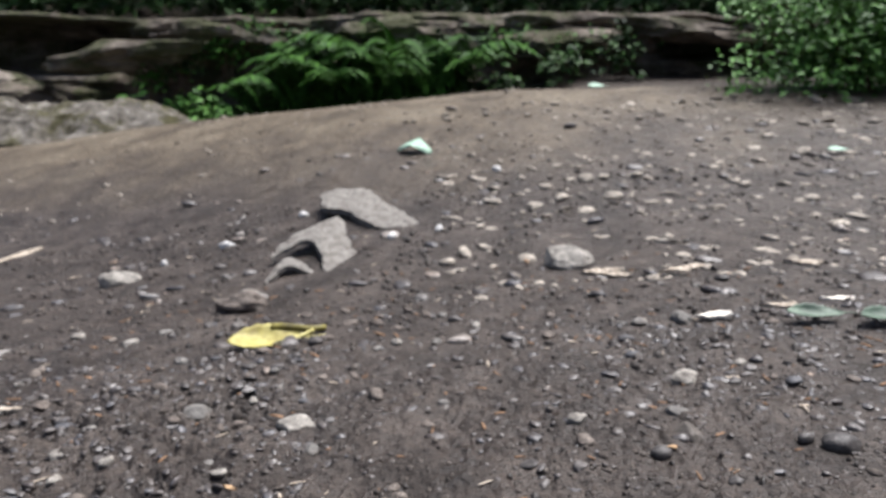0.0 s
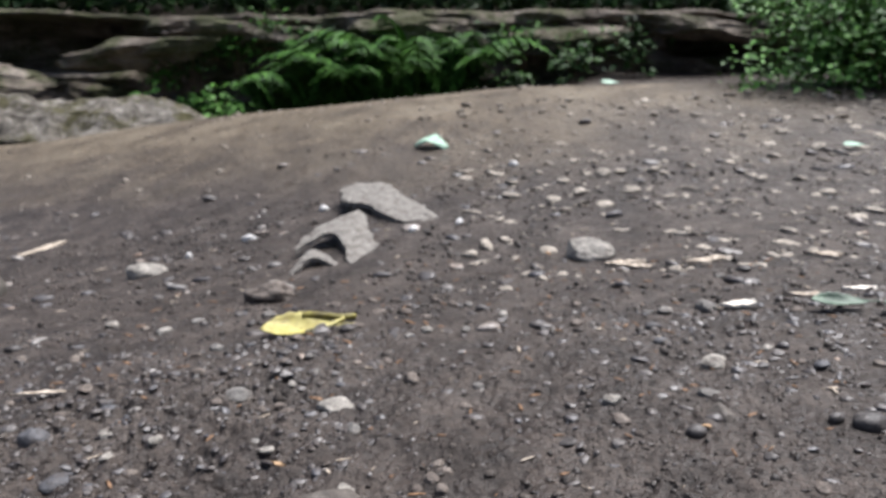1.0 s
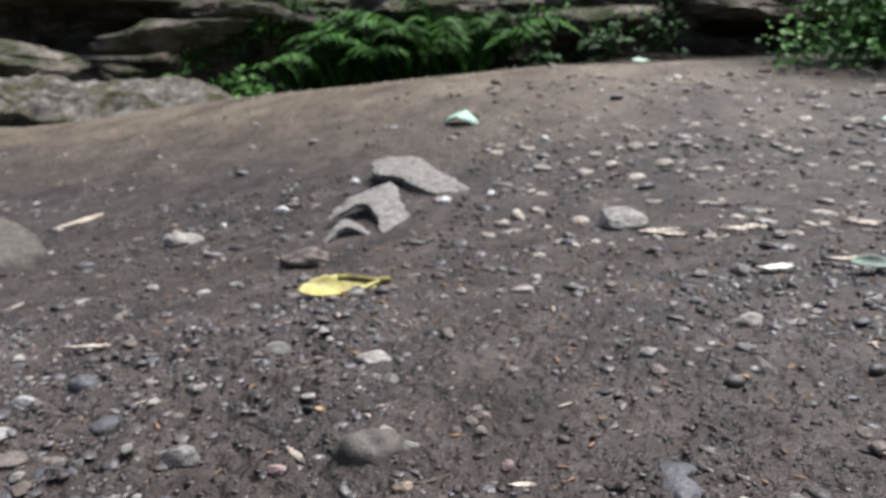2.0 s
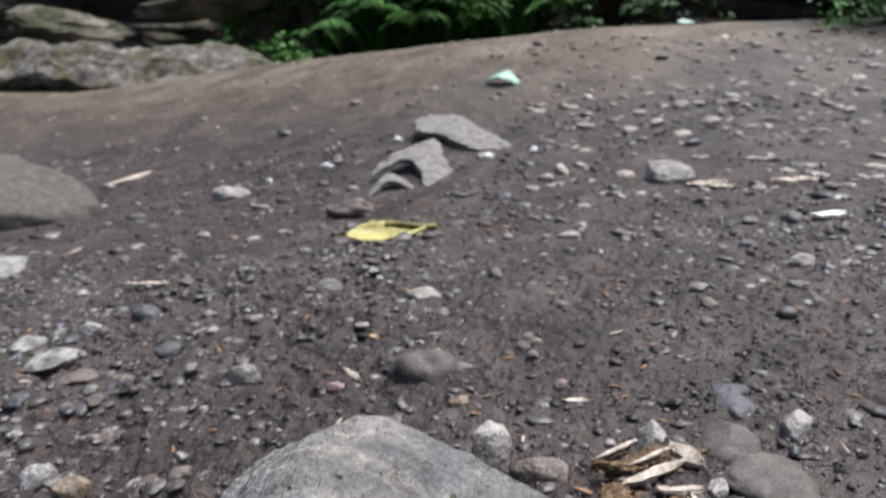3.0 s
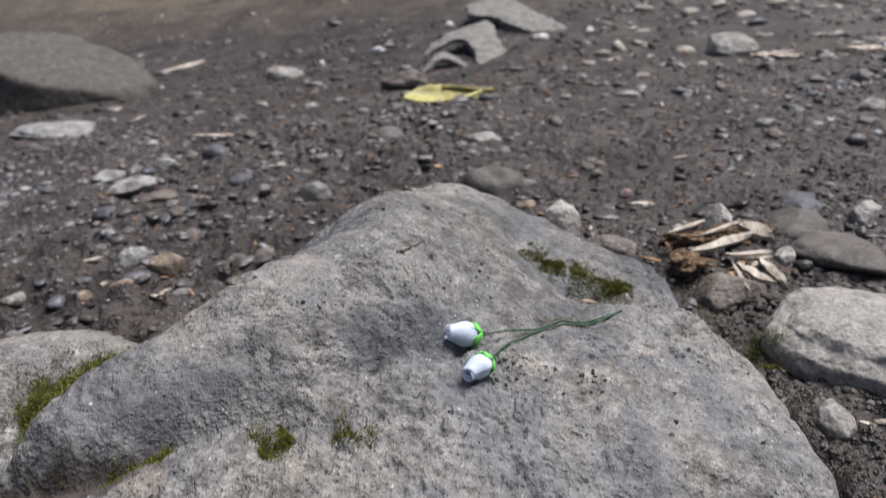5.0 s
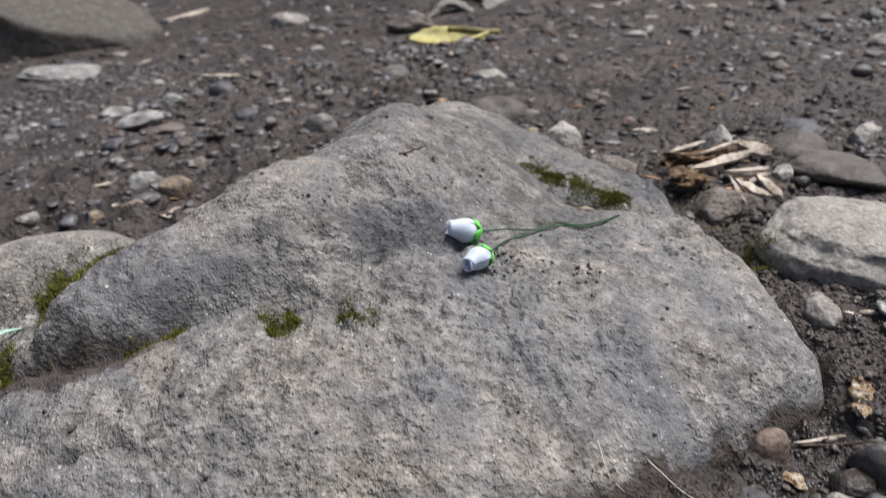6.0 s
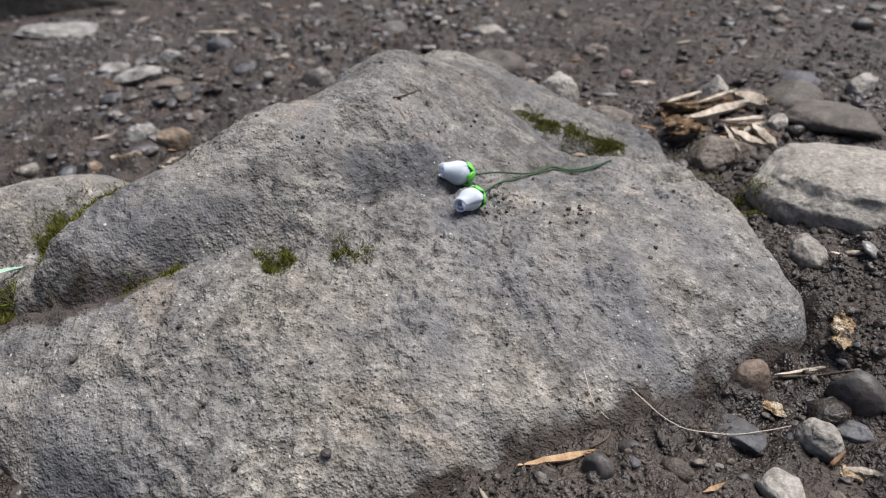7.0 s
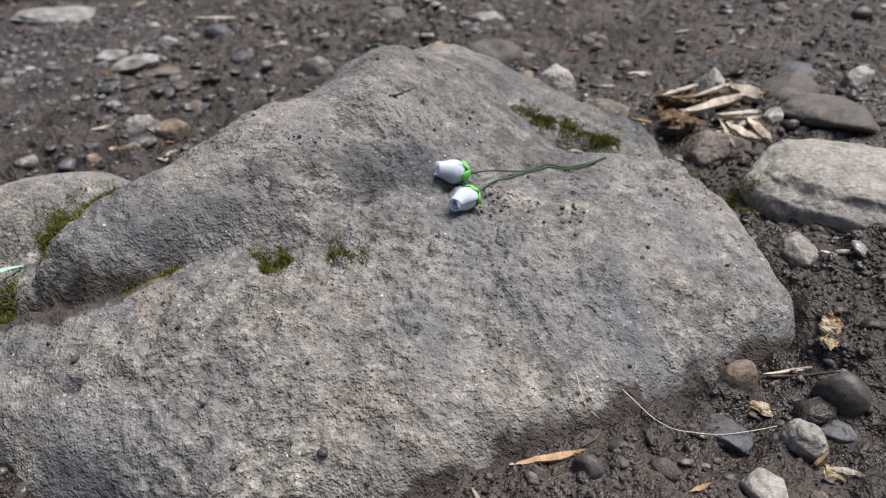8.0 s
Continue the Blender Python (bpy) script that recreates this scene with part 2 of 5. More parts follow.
def boulder_paint():
    p = Paint("weathered_sandstone", 0.85, 0.25)
    zone = p.ramp(p.noise(16, 8, 0.75), (0.40, 0.0), (0.58, 1.0))
    skin = p.ramp(p.noise(42, 8, 0.75), (0.36, (0.1053, 0.1033, 0.1064)), (0.48, (0.1437, 0.1387, 0.1363)), (0.62, (0.2000, 0.1893, 0.1773)))
    crumbly = p.ramp(p.noise(95, 8, 0.72), (0.38, (0.0882, 0.0809, 0.0723)), (0.47, (0.1385, 0.1279, 0.1144)), (0.54, (0.1840, 0.1703, 0.1521)), (0.66, (0.2822, 0.2660, 0.2386)))
    colour = p.mix(zone, skin, crumbly)
    weathered = p.ramp(p.noise(9, 6, 0.65), (0.38, (0.78, 0.795, 0.83)), (0.50, (1.0, 1.0, 1.0)), (0.62, (1.20, 1.16, 1.09)))
    colour = p.mix(1.0, colour, weathered, "MULTIPLY")
    # bands where patina and the hollow's shade are painted into the colour
    colour = p.mix(p.stain("patina_shade"), colour, p.mix(1.0, colour, (0.50, 0.515, 0.55), "MULTIPLY"))
    colour = p.mix(p.stain("pale_patch"), colour, p.mix(1.0, colour, (1.36, 1.30, 1.20), "MULTIPLY"))
    blotch = p.ramp(p.noise(230, 5, 0.75), (0.36, 0.62), (0.5, 1.0), (0.64, 1.36))
    colour = p.mix(0.5, colour, blotch, "MULTIPLY")
    # dark blue-grey specks between pale chips, then grit
    fleck = p.ramp(p.noise(300, 6, 0.85), (0.37, 0.34), (0.45, 0.84), (0.55, 1.08), (0.64, 1.65))
    colour = p.mix(p.mix(zone, 0.35, 0.75), colour, p.mix(1.0, colour, fleck, "MULTIPLY"))
    grit = p.ramp(p.noise(1300, 3, 0.65), (0.34, 0.60), (0.66, 1.42))
    colour = p.mix(0.4, colour, grit, "MULTIPLY")
    ochre = p.ramp(p.noise(21, 4, 0.6), (0.60, 0.0), (0.72, 0.30))
    colour = p.mix(ochre, colour, p.mix(1.0, colour, (1.20, 0.95, 0.66), "MULTIPLY"))
    # dark dots painting the shade of small pits, and pale grains, here and there
    for scale, keep, size, tone in ((230, 0.90, 0.16, (0.022, 0.020, 0.018)), (520, 0.72, 0.26, (0.030, 0.027, 0.024)), (900, 0.66, 0.26, (0.035, 0.031, 0.028)), (420, 0.84, 0.17, (0.50, 0.47, 0.42))):
        dots = p.ramp(p.mix(0.45, p.cells(scale), p.noise(scale * 1.7, 3, 0.7)), (size * 0.5 + 0.20, 1.0), (size * 0.5 + 0.25, 0.0))
        some = p.ramp(p.cells(scale, "Color"), (keep - 0.12, 0.0), (keep - 0.10, 0.9))
        where = p.ramp(p.noise(scale * 0.11, 4, 0.65), (0.46, 0.15), (0.60, 1.0))
        colour = p.mix(p.mix(1.0, p.mix(1.0, dots, some, "MULTIPLY"), where, "MULTIPLY"), colour, tone)
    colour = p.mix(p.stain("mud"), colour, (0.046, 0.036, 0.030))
    pitted = p.ramp(p.mix(0.3, p.cells(330), p.noise(500, 2, 0.6)), (0.14, 0.0), (0.30, 1.0))
    p.bump((p.noise(70, 2, 0.5), 0.0018), (p.noise(190, 2, 0.5), 0.0011), (p.mix(zone, p.mix(0.6, p.noise(460, 2, 0.5), 0.5), p.noise(460, 2, 0.5)), 0.0021), (p.noise(1050, 1, 0.5), 0.0006), (pitted, 0.0009))
    return p.done(colour)


def stone_paint(name, dark, mid, light, rough=0.75, bumpy=1.0, muddy=0.65):
    p = Paint(name, rough, 0.3)
    colour = p.ramp(p.noise(60, 6, 0.7), (0.34, dark), (0.5, mid), (0.66, light))
    colour = p.mix(0.8, colour, p.ramp(p.noise(420, 5, 0.75), (0.36, 0.5), (0.64, 1.45)), "MULTIPLY")
    mud = p.ramp(p.noise(38, 5, 0.7), (0.50, 0.0), (0.64, muddy))
    colour = p.mix(mud, colour, (0.058, 0.046, 0.038))
    p.bump((p.noise(90, 2, 0.5), 0.0045 * bumpy), (p.noise(420, 2, 0.5), 0.0012 * bumpy))
    return p.done(colour)


def gravel_paint(name, light):
    p = Paint(name, 0.40, 0.5)
    one = p.ramp(p.island(), (0.0, (0.0461, 0.0403, 0.0384)), (0.30 - light, (0.0681, 0.0605, 0.0571)), (0.46 - light, (0.0724, 0.0717, 0.0780)), (0.62 - light, (0.0812, 0.0762, 0.0745)), (0.72 - light, (0.1010, 0.0896, 0.0815)),
                 (0.82 - light, (0.0823, 0.0717, 0.0652)), (0.93 - light, (0.1427, 0.1333, 0.1246)), (0.985 - light, (0.2744, 0.2598, 0.2423)), (1.0, (0.2195, 0.1568, 0.1107)))
    colour = p.mix(0.7, one, p.ramp(p.noise(320, 4, 0.7), (0.3, 0.6), (0.72, 1.35)), "MULTIPLY")
    colour = p.mix(p.ramp(p.noise(70, 4, 0.6), (0.44, 0.0), (0.58, 0.8)), colour, (0.0593, 0.0482, 0.0419))
    p.bump((p.noise(240, 2, 0.5), 0.0012), (p.noise(800, 1, 0.5), 0.0004))
    return p.done(colour)


def crumb_paint():
    p = Paint("soil_crumb", 0.7, 0.4)
    one = p.ramp(p.island(), (0.0, (0.0204, 0.0161, 0.0133)), (0.5, (0.0413, 0.0334, 0.0278)), (1.0, (0.0743, 0.0607, 0.0499)))
    one = p.mix(0.8, one, p.ramp(p.noise(600, 4, 0.7), (0.32, 0.5), (0.68, 1.5)), "MULTIPLY")
    p.bump((p.noise(350, 2, 0.5), 0.0016), (p.noise(1200, 1, 0.5), 0.0004))
    return p.done(one, p.ramp(p.noise(90, 3), (0.4, 0.35), (0.6, 0.9)))


def ledge_paint():
    p = Paint("mossy_cliff_rock", 0.9, 0.2)
    colour = p.ramp(p.noise(3.0, 6, 0.7, (0.8, 0.8, 3.0)), (0.34, (0.0711, 0.0589, 0.0477)), (0.5, (0.1725, 0.1451, 0.1168)), (0.68, (0.3146, 0.2720, 0.2283)))
    colour = p.mix(p.ramp(p.noise(1.8, 6, 0.75), (0.46, 0.0), (0.57, 0.8)), colour, (0.0507, 0.0609, 0.0203))
    colour = p.mix(0.6, colour, p.ramp(p.noise(22, 4, 0.7), (0.3, 0.55), (0.72, 1.35)), "MULTIPLY")
    p.bump((p.noise(9, 6, 0.65, (1, 1, 2.5)), 0.06), (p.noise(40, 4, 0.6), 0.015))
    return p.done(colour)


def outcrop_paint():
    p = Paint("lichened_outcrop", 0.9, 0.2)
    colour = p.ramp(p.noise(7, 7, 0.75), (0.36, (0.0529, 0.0468, 0.0373)), (0.48, (0.1389, 0.1233, 0.1029)), (0.58, (0.2315, 0.2115, 0.1839)), (0.68, (0.4234, 0.3906, 0.3402)))
    colour = p.mix(p.ramp(p.noise(4.0, 6, 0.75), (0.49, 0.0), (0.57, 0.85)), colour, (0.0690, 0.0630, 0.0251))
    colour = p.mix(0.7, colour, p.ramp(p.noise(24, 5, 0.75), (0.36, 0.45), (0.64, 1.5)), "MULTIPLY")
    p.bump((p.noise(14, 6, 0.7), 0.04), (p.noise(50, 4, 0.7), 0.012))
    return p.done(colour)


def leaf_paint(name, dark, light, rough=0.5):
    p = Paint(name, rough, 0.15)
    colour = p.ramp(p.island(), (0.0, dark), (0.7, light), (1.0, tuple(min(1, c * 1.35) for c in light)))
    colour = p.mix(0.5, colour, p.ramp(p.noise(40, 3, 0.6), (0.3, 0.7), (0.7, 1.25)), "MULTIPLY")
    return p.done(colour)


def single_leaf_paint(name, a, b, c, scale=35):
    p = Paint(name, 0.55, 0.4)
    colour = p.ramp(p.noise(scale, 4, 0.6), (0.32, a), (0.5, b), (0.7, c))
    p.bump((p.noise(180, 3), 0.0008))
    return p.done(colour)


def wood_paint(name, dark, light):
    p = Paint(name, 0.8, 0.25)
    colour = p.ramp(p.noise(160, 5, 0.65, (1.0, 0.35, 1.0)), (0.3, dark), (0.62, light))
    colour = p.mix(0.35, colour, p.ramp(p.chance(), (0.0, 0.6), (1.0, 1.2)), "MULTIPLY")
    p.bump((p.noise(500, 4, 0.6), 0.0006))
    return p.done(colour)


def moss_paint():
    p = Paint("moss_green", 0.9, 0.15)
    colour = p.ramp(p.island(), (0.0, (0.0339, 0.0294, 0.0101)), (0.5, (0.0792, 0.0769, 0.0169)), (1.0, (0.2149, 0.2262, 0.0339)))
    colour = p.mix(0.6, colour, p.ramp(p.noise(110, 3, 0.6), (0.3, 0.5), (0.7, 1.4)), "MULTIPLY")
    return p.done(colour)


def plain_paint(name, colour, rough=0.5, gloss=0.4, grain=300, spread=0.15):
    p = Paint(name, rough, gloss)
    c = p.mix(1.0, colour, p.ramp(p.noise(grain, 3), (0.3, 1 - spread), (0.7, 1 + spread)), "MULTIPLY")
    return p.done(c)


SOIL, BOULDER, CRUMB = soil_paint(), boulder_paint(), crumb_paint()
WARM_GRAVEL = stone_paint("pale_brownish_gravel", (0.1658, 0.1436, 0.1175), (0.2762, 0.2431, 0.2002), (0.4143, 0.3702, 0.3121), 0.8, 1.0, 0.25)
GRAVEL, PALE_GRAVEL = gravel_paint("mixed_gravel", 0.0), gravel_paint("pale_gravel", 0.29)
LEDGE, OUTCROP, MOSS = ledge_paint(), outcrop_paint(), moss_paint()
GREY = stone_paint("grey_stone", (0.088, 0.083, 0.076), (0.14, 0.131, 0.12), (0.21, 0.197, 0.178))
OLIVE_STONE = stone_paint("olive_grey_stone", (0.0510, 0.0450, 0.0374), (0.0723, 0.0646, 0.0544), (0.1105, 0.0994, 0.0850), 0.85, 0.6, 0.3)
SLATE = stone_paint("pale_slaty_stone", (0.115, 0.105, 0.092), (0.165, 0.152, 0.135), (0.225, 0.210, 0.188), 0.85, 1.0, 0.5)
SANDSTONE = stone_paint("pale_sandstone", (0.1680, 0.1534, 0.1322), (0.2240, 0.2061, 0.1792), (0.3024, 0.2789, 0.2430), 0.85, 0.7, 0.3)
COBBLE = stone_paint("mud_brown_cobble", (0.0638, 0.0547, 0.0465), (0.0863, 0.0750, 0.0645), (0.1162, 0.1020, 0.0885), 0.7, 0.4, 0.5)
RUSSET = stone_paint("russet_stone", (0.0900, 0.0648, 0.0490), (0.1224, 0.0900, 0.0684), (0.1584, 0.1188, 0.0936), 0.75, 0.6, 0.2)
PALE = stone_paint("pale_stone", (0.15, 0.138, 0.12), (0.23, 0.212, 0.185), (0.33, 0.305, 0.27))
BROWN = stone_paint("brown_stone", (0.075, 0.060, 0.050), (0.115, 0.095, 0.080), (0.17, 0.145, 0.122))
BLUE = stone_paint("blue_grey_stone", (0.045, 0.044, 0.047), (0.066, 0.065, 0.069), (0.098, 0.097, 0.102), 0.6, 0.6, 0.6)
DARK = stone_paint("dark_stone", (0.040, 0.036, 0.034), (0.058, 0.052, 0.049), (0.080, 0.073, 0.068), 0.5, 0.35, 0.3)
TAN = stone_paint("tan_stone", (0.13, 0.095, 0.065), (0.19, 0.145, 0.10), (0.27, 0.215, 0.16))
CHALK = stone_paint("chalky_stone", (0.12, 0.113, 0.104), (0.20, 0.190, 0.175), (0.32, 0.308, 0.287))
PINK = stone_paint("pinkish_stone", (0.17, 0.115, 0.105), (0.25, 0.175, 0.16), (0.33, 0.25, 0.23))
WOOD, ORANGE_WOOD = wood_paint("pale_splintered_wood", (0.15, 0.115, 0.082), (0.47, 0.405, 0.325)), wood_paint("orange_wood", (0.19, 0.115, 0.06), (0.43, 0.29, 0.165))
BARK, WHITE_CHIP = wood_paint("brown_bark", (0.045, 0.030, 0.019), (0.13, 0.085, 0.05)), wood_paint("bleached_chip", (0.50, 0.45, 0.37), (0.75, 0.70, 0.61))
FERN, BUSH = leaf_paint("fern_green", (0.0176, 0.0528, 0.0096), (0.0560, 0.1360, 0.0192)), leaf_paint("bush_green", (0.030, 0.075, 0.016), (0.092, 0.205, 0.040))
# a darkened leaf green: the wood's shade is put into its colour
SHADE_LEAF = leaf_paint("shaded_leaf_green", (0.012, 0.030, 0.010), (0.035, 0.075, 0.018))


# ---- ways to make meshes ----
def mesh_of(name, verts, faces, material, smooth_shaded=True):
    me = bpy.data.meshes.new(name)
    if isinstance(faces, np.ndarray):
        verts, n = np.asarray(verts, np.float32), faces.shape[1]
        me.vertices.add(len(verts))
        me.vertices.foreach_set("co", verts.ravel())
        me.loops.add(faces.size)
        me.loops.foreach_set("vertex_index", faces.astype(np.int32).ravel())
        me.polygons.add(len(faces))
        me.polygons.foreach_set("loop_start", np.arange(len(faces), dtype=np.int32) * n)
        me.update(calc_edges=True)
        me.validate()
    else:
        me.from_pydata([tuple(v) for v in verts], [], faces)
        me.update()
    me.polygons.foreach_set("use_smooth", np.full(len(me.polygons), smooth_shaded))
    me.materials.append(material)
    return me


def part(name, data, parent, label="", m=None):
    """Links mesh data as one object under a thing or a part."""
    ob = new(name, data)
    ob.parent = parent
    if m is not None:
        ob.matrix_basis = m
    if label:
        tagged(ob, label)
    return ob


def grid_faces(rows, cols, closed=False):
    i, j = np.meshgrid(np.arange(rows - 1), np.arange(cols if closed else cols - 1), indexing="ij")
    k = (j + 1) % cols
    return np.stack([i * cols + j, i * cols + k, (i + 1) * cols + k, (i + 1) * cols + j], -1).reshape(-1, 4)


BALLS = {}


def ball(level):
    if level not in BALLS:
        bm = bmesh.new()
        bmesh.ops.create_icosphere(bm, subdivisions=level, radius=1)
        BALLS[level] = np.array([v.co[:] for v in bm.verts]), np.array([[v.index for v in f.verts] for f in bm.faces])
        bm.free()
    return BALLS[level]


def pebble(level, seed, lumps=0.16, cuts=3, grit=0.0, deep=(0.62, 0.86)):
    """A unit stone: a lumpy ball with a few flattened sides."""
    v, f = ball(level)
    rng = np.random.default_rng(seed)
    p = v * (1 + lumps * fbm(v[:, 0] * 1.1 + seed, v[:, 1] * 1.1, v[:, 2] * 1.1, 3, seed % 97))[:, None]
    for _ in range(cuts):
        n = rng.normal(size=3)
        n /= np.linalg.norm(n)
        over = np.maximum(p @ n - rng.uniform(*deep), 0)
        p = p - 0.85 * over[:, None] * n
    if grit:
        p = p * (1 + grit * fbm(v[:, 0] * 7, v[:, 1] * 7, v[:, 2] * 7 + seed, 2, 3))[:, None]
    return p, f


def scatter(name, shapes, at, size, squash, material, rng, tilt=0.22):
    """Many small stones in one mesh."""
    verts, faces, count = [], [], 0
    pick = rng.integers(0, len(shapes), len(at))
    for s, (p, f) in enumerate(shapes):
        mine = np.flatnonzero(pick == s)
        if not len(mine):
            continue
        a = rng.uniform(0, 2 * np.pi, len(mine))
        sx, sy, sz = size[mine], size[mine] * rng.uniform(0.6, 0.95, len(mine)), size[mine] * squash[mine]
        q = p[None] * np.stack([sx, sy, sz], -1)[:, None]
        tx = rng.normal(0, tilt, len(mine)) + 0.12
        c, d = np.cos(tx)[:, None], np.sin(tx)[:, None]
        q = np.stack([q[..., 0], c * q[..., 1] - d * q[..., 2], d * q[..., 1] + c * q[..., 2]], -1)
        c, d = np.cos(a)[:, None], np.sin(a)[:, None]
        q = np.stack([c * q[..., 0] - d * q[..., 1], d * q[..., 0] + c * q[..., 1], q[..., 2]], -1) + at[mine][:, None]
        verts.append(q.reshape(-1, 3))
        faces.append((f[None] + (np.arange(len(mine)) * len(p))[:, None, None]).reshape(-1, 3) + count)
        count += len(mine) * len(p)
    return new(name, mesh_of(name, np.concatenate(verts), np.concatenate(faces), material))


def leaf_mesh(name, base, way, up, length, width, material, bend=0.25, segments=4, heart=False):
    """Many leaves or blades in one mesh: base points, directions, and the way each faces."""
    n = len(base)
    side = np.cross(way, up)
    side /= np.linalg.norm(side, axis=1, keepdims=True) + 1e-9
    top = np.cross(side, way)
    rows = []
    for s in range(segments + 1):
        t = s / segments
        wide = np.sin(np.pi * min(0.97, t**0.75 * 0.95 + 0.04)) if heart else (1 - t) ** 0.6 * (0.55 + 0.45 * min(1, 4 * t))
        mid = base + way * (length * t)[:, None] - top * (length * bend * t * t)[:, None]
        w = (width * wide * 0.5)[:, None]
        rows.append(np.stack([mid - side * w + top * w * 0.3, mid, mid + side * w + top * w * 0.3], 1))
    v = np.stack(rows, 1)
    f = grid_faces(segments + 1, 3)
    per = 3 * (segments + 1)
    faces = (f[None] + (np.arange(n) * per)[:, None, None]).reshape(-1, 4)
    return mesh_of(name, v.reshape(-1, 3), faces, material)


def tube(name, points, radius, material, sides=8, tip=1.0):
    """A round stalk along a line of points, tapering to tip times its radius."""
    pts = np.asarray(points, float)
    along = np.gradient(pts, axis=0)
    along /= np.linalg.norm(along, axis=1, keepdims=True)
    side = np.cross(along, [0.31, 0.2, 0.93])
    side /= np.linalg.norm(side, axis=1, keepdims=True)
    other = np.cross(along, side)
    r = radius * np.linspace(1, tip, len(pts))[:, None, None]
    a = np.linspace(0, 2 * np.pi, sides, endpoint=False)[None, :, None]
    v = pts[:, None] + r * (np.cos(a) * side[:, None] + np.sin(a) * other[:, None])
    faces = grid_faces(len(pts), sides, True).tolist() + [list(range(sides))[::-1], list(range((len(pts) - 1) * sides, len(pts) * sides))]
    return mesh_of(name, v.reshape(-1, 3), faces, material)


def curve_points(points, steps=6):
    """A smooth line through a few points."""
    p = np.asarray(points, float)
    t, fine = np.arange(len(p)), np.linspace(0, len(p) - 1, (len(p) - 1) * steps + 1)
    slope = np.gradient(p, axis=0)
    out = []
    for u in fine:
        i = min(int(u), len(p) - 2)
        s = u - i
        out.append((2 * s**3 - 3 * s**2 + 1) * p[i] + (s**3 - 2 * s**2 + s) * slope[i] + (3 * s**2 - 2 * s**3) * p[i + 1] + (s**3 - s**2) * slope[i + 1])
    return np.array(out)


# ---- the ground ----
def graded(lo, hi, fine_lo, fine_hi, step, growth):
    """Coordinates that are fine in the middle stretch and grow coarser outwards."""
    mid = list(np.arange(fine_lo, fine_hi, step))
    right, gap = [mid[-1]], step
    while right[-1] < hi:
        gap *= growth
        right.append(right[-1] + gap)
    left, gap = [mid[0]], step
    while left[-1] > lo:
        gap *= growth
        left.append(left[-1] - gap)
    return np.array(left[:0:-1] + mid + right[1:])


def build_ground():
    xs, ys = graded(-400, 400, -0.56, 0.32, 0.0028, 1.07), graded(-400, 600, 0.0, 0.90, 0.0028, 1.07)
    x, y = np.meshgrid(xs, ys)
    gap = np.maximum(np.gradient(xs)[None, :], np.gradient(ys)[:, None])
    swells = 0.010 * fbm(x * 3, y * 3, 0, 3, 5)
    z = land(x, y) + swells * smooth((0.25 - gap) / 0.15) + (soil_top(x, y) - land(x, y) - swells) * smooth((0.05 - gap) / 0.03) + 0.0018 * np.maximum(vnoise(x * 260, y * 260, 0, 60), -0.2) * smooth((0.0042 - gap) / 0.001)
    v = np.stack([x, y, z], -1).reshape(-1, 3)
    return tagged(new("ground", mesh_of("ground", v, grid_faces(len(ys), len(xs)), SOIL)), "dark damp gravelly soil rising to a dry bank", "ground", kind="structure")


ground = build_ground()


# ---- the cliff behind ----
def build_ledge():
    nx, nz = 340, 90
    x, s = np.meshgrid(np.linspace(-7, 4.6, nx), np.linspace(0, 1, nz))
    top = 0.97 + 0.05 * fbm(x * 0.9, 0, 0, 3, 71)
    z = -0.15 + s * (top + 0.15)
    lean = z + 0.10 * fbm(x * 0.45, z * 0.3, 0, 2, 73) - 0.03 * x
    layer = np.floor(lean / 0.23)
    part_way = lean / 0.23 - layer

    def shelf(n):
        along = x * (0.7 + 0.25 * lattice(n.astype(np.int64), 3, 1, 5)) + 3.7 * n + 0.25 * fbm(x * 1.5, z * 3, 0, 2, 75)
        cell = np.floor(along).astype(np.int64)
        turn = smooth((along - cell - 0.90) / 0.10)
        k = n.astype(np.int64)
        return 0.30 * (lattice(cell, k, 0, 77) * (1 - turn) + lattice(cell + 1, k, 0, 77) * turn - 0.5) + 0.08 * vnoise(x * 2.6, n * 3.1, 0, 79)

    step = smooth((part_way - 0.84) / 0.16)
    out = shelf(layer) * (1 - step) + shelf(layer + 1) * step
    out = out - 0.06 * np.exp(-((part_way - 0.03) / 0.07) ** 2)
    out = out + 0.12 * smooth((s - 0.86) / 0.05) - 0.10 * smooth((0.35 - s) / 0.3)
    out = out - 0.7 * np.exp(-((x + 3.6) / 0.75) ** 4) * smooth((z - 0.48) / 0.08) * (1 - smooth((z - 0.93) / 0.05))
    out = out - 0.5 * np.exp(-((x - 2.2) / 0.28) ** 4) * smooth((z - 0.62) / 0.06) * (1 - smooth((z - 0.92) / 0.05))
    out = out + 0.06 * fbm(x * 5, z * 9, 0, 4, 83)
    y = 6.45 - out - 0.30 * (1 - s)
    v = [np.stack([x, y, z], -1)]
    # the slope behind rises far out of view, added to block sky light
    for k, (dy, dz) in enumerate(((0.10, 0.035), (0.4, 0.05), (1.2, 0.10), (2.2, 0.9), (3.5, 2.4), (6.0, 4.5), (12.0, 7.0))):
        xx = np.linspace(-7, 4.6, nx)
        yy = y[-1] + dy if k < 2 else np.full(nx, 6.5 + dy)
        v.append(np.stack([xx, yy, top[-1] + dz + 0.04 * k * fbm(xx * 1.5, np.full(nx, k * 3.0), 0, 3, 87)], -1)[None])
    v = np.concatenate(v)
    return tagged(new("backdrop_ledge", mesh_of("backdrop_ledge", v.reshape(-1, 3), grid_faces(len(v), nx), LEDGE)), "dark layered mossy rock ledge with overhangs", "rock ledge", kind="structure")


build_ledge()


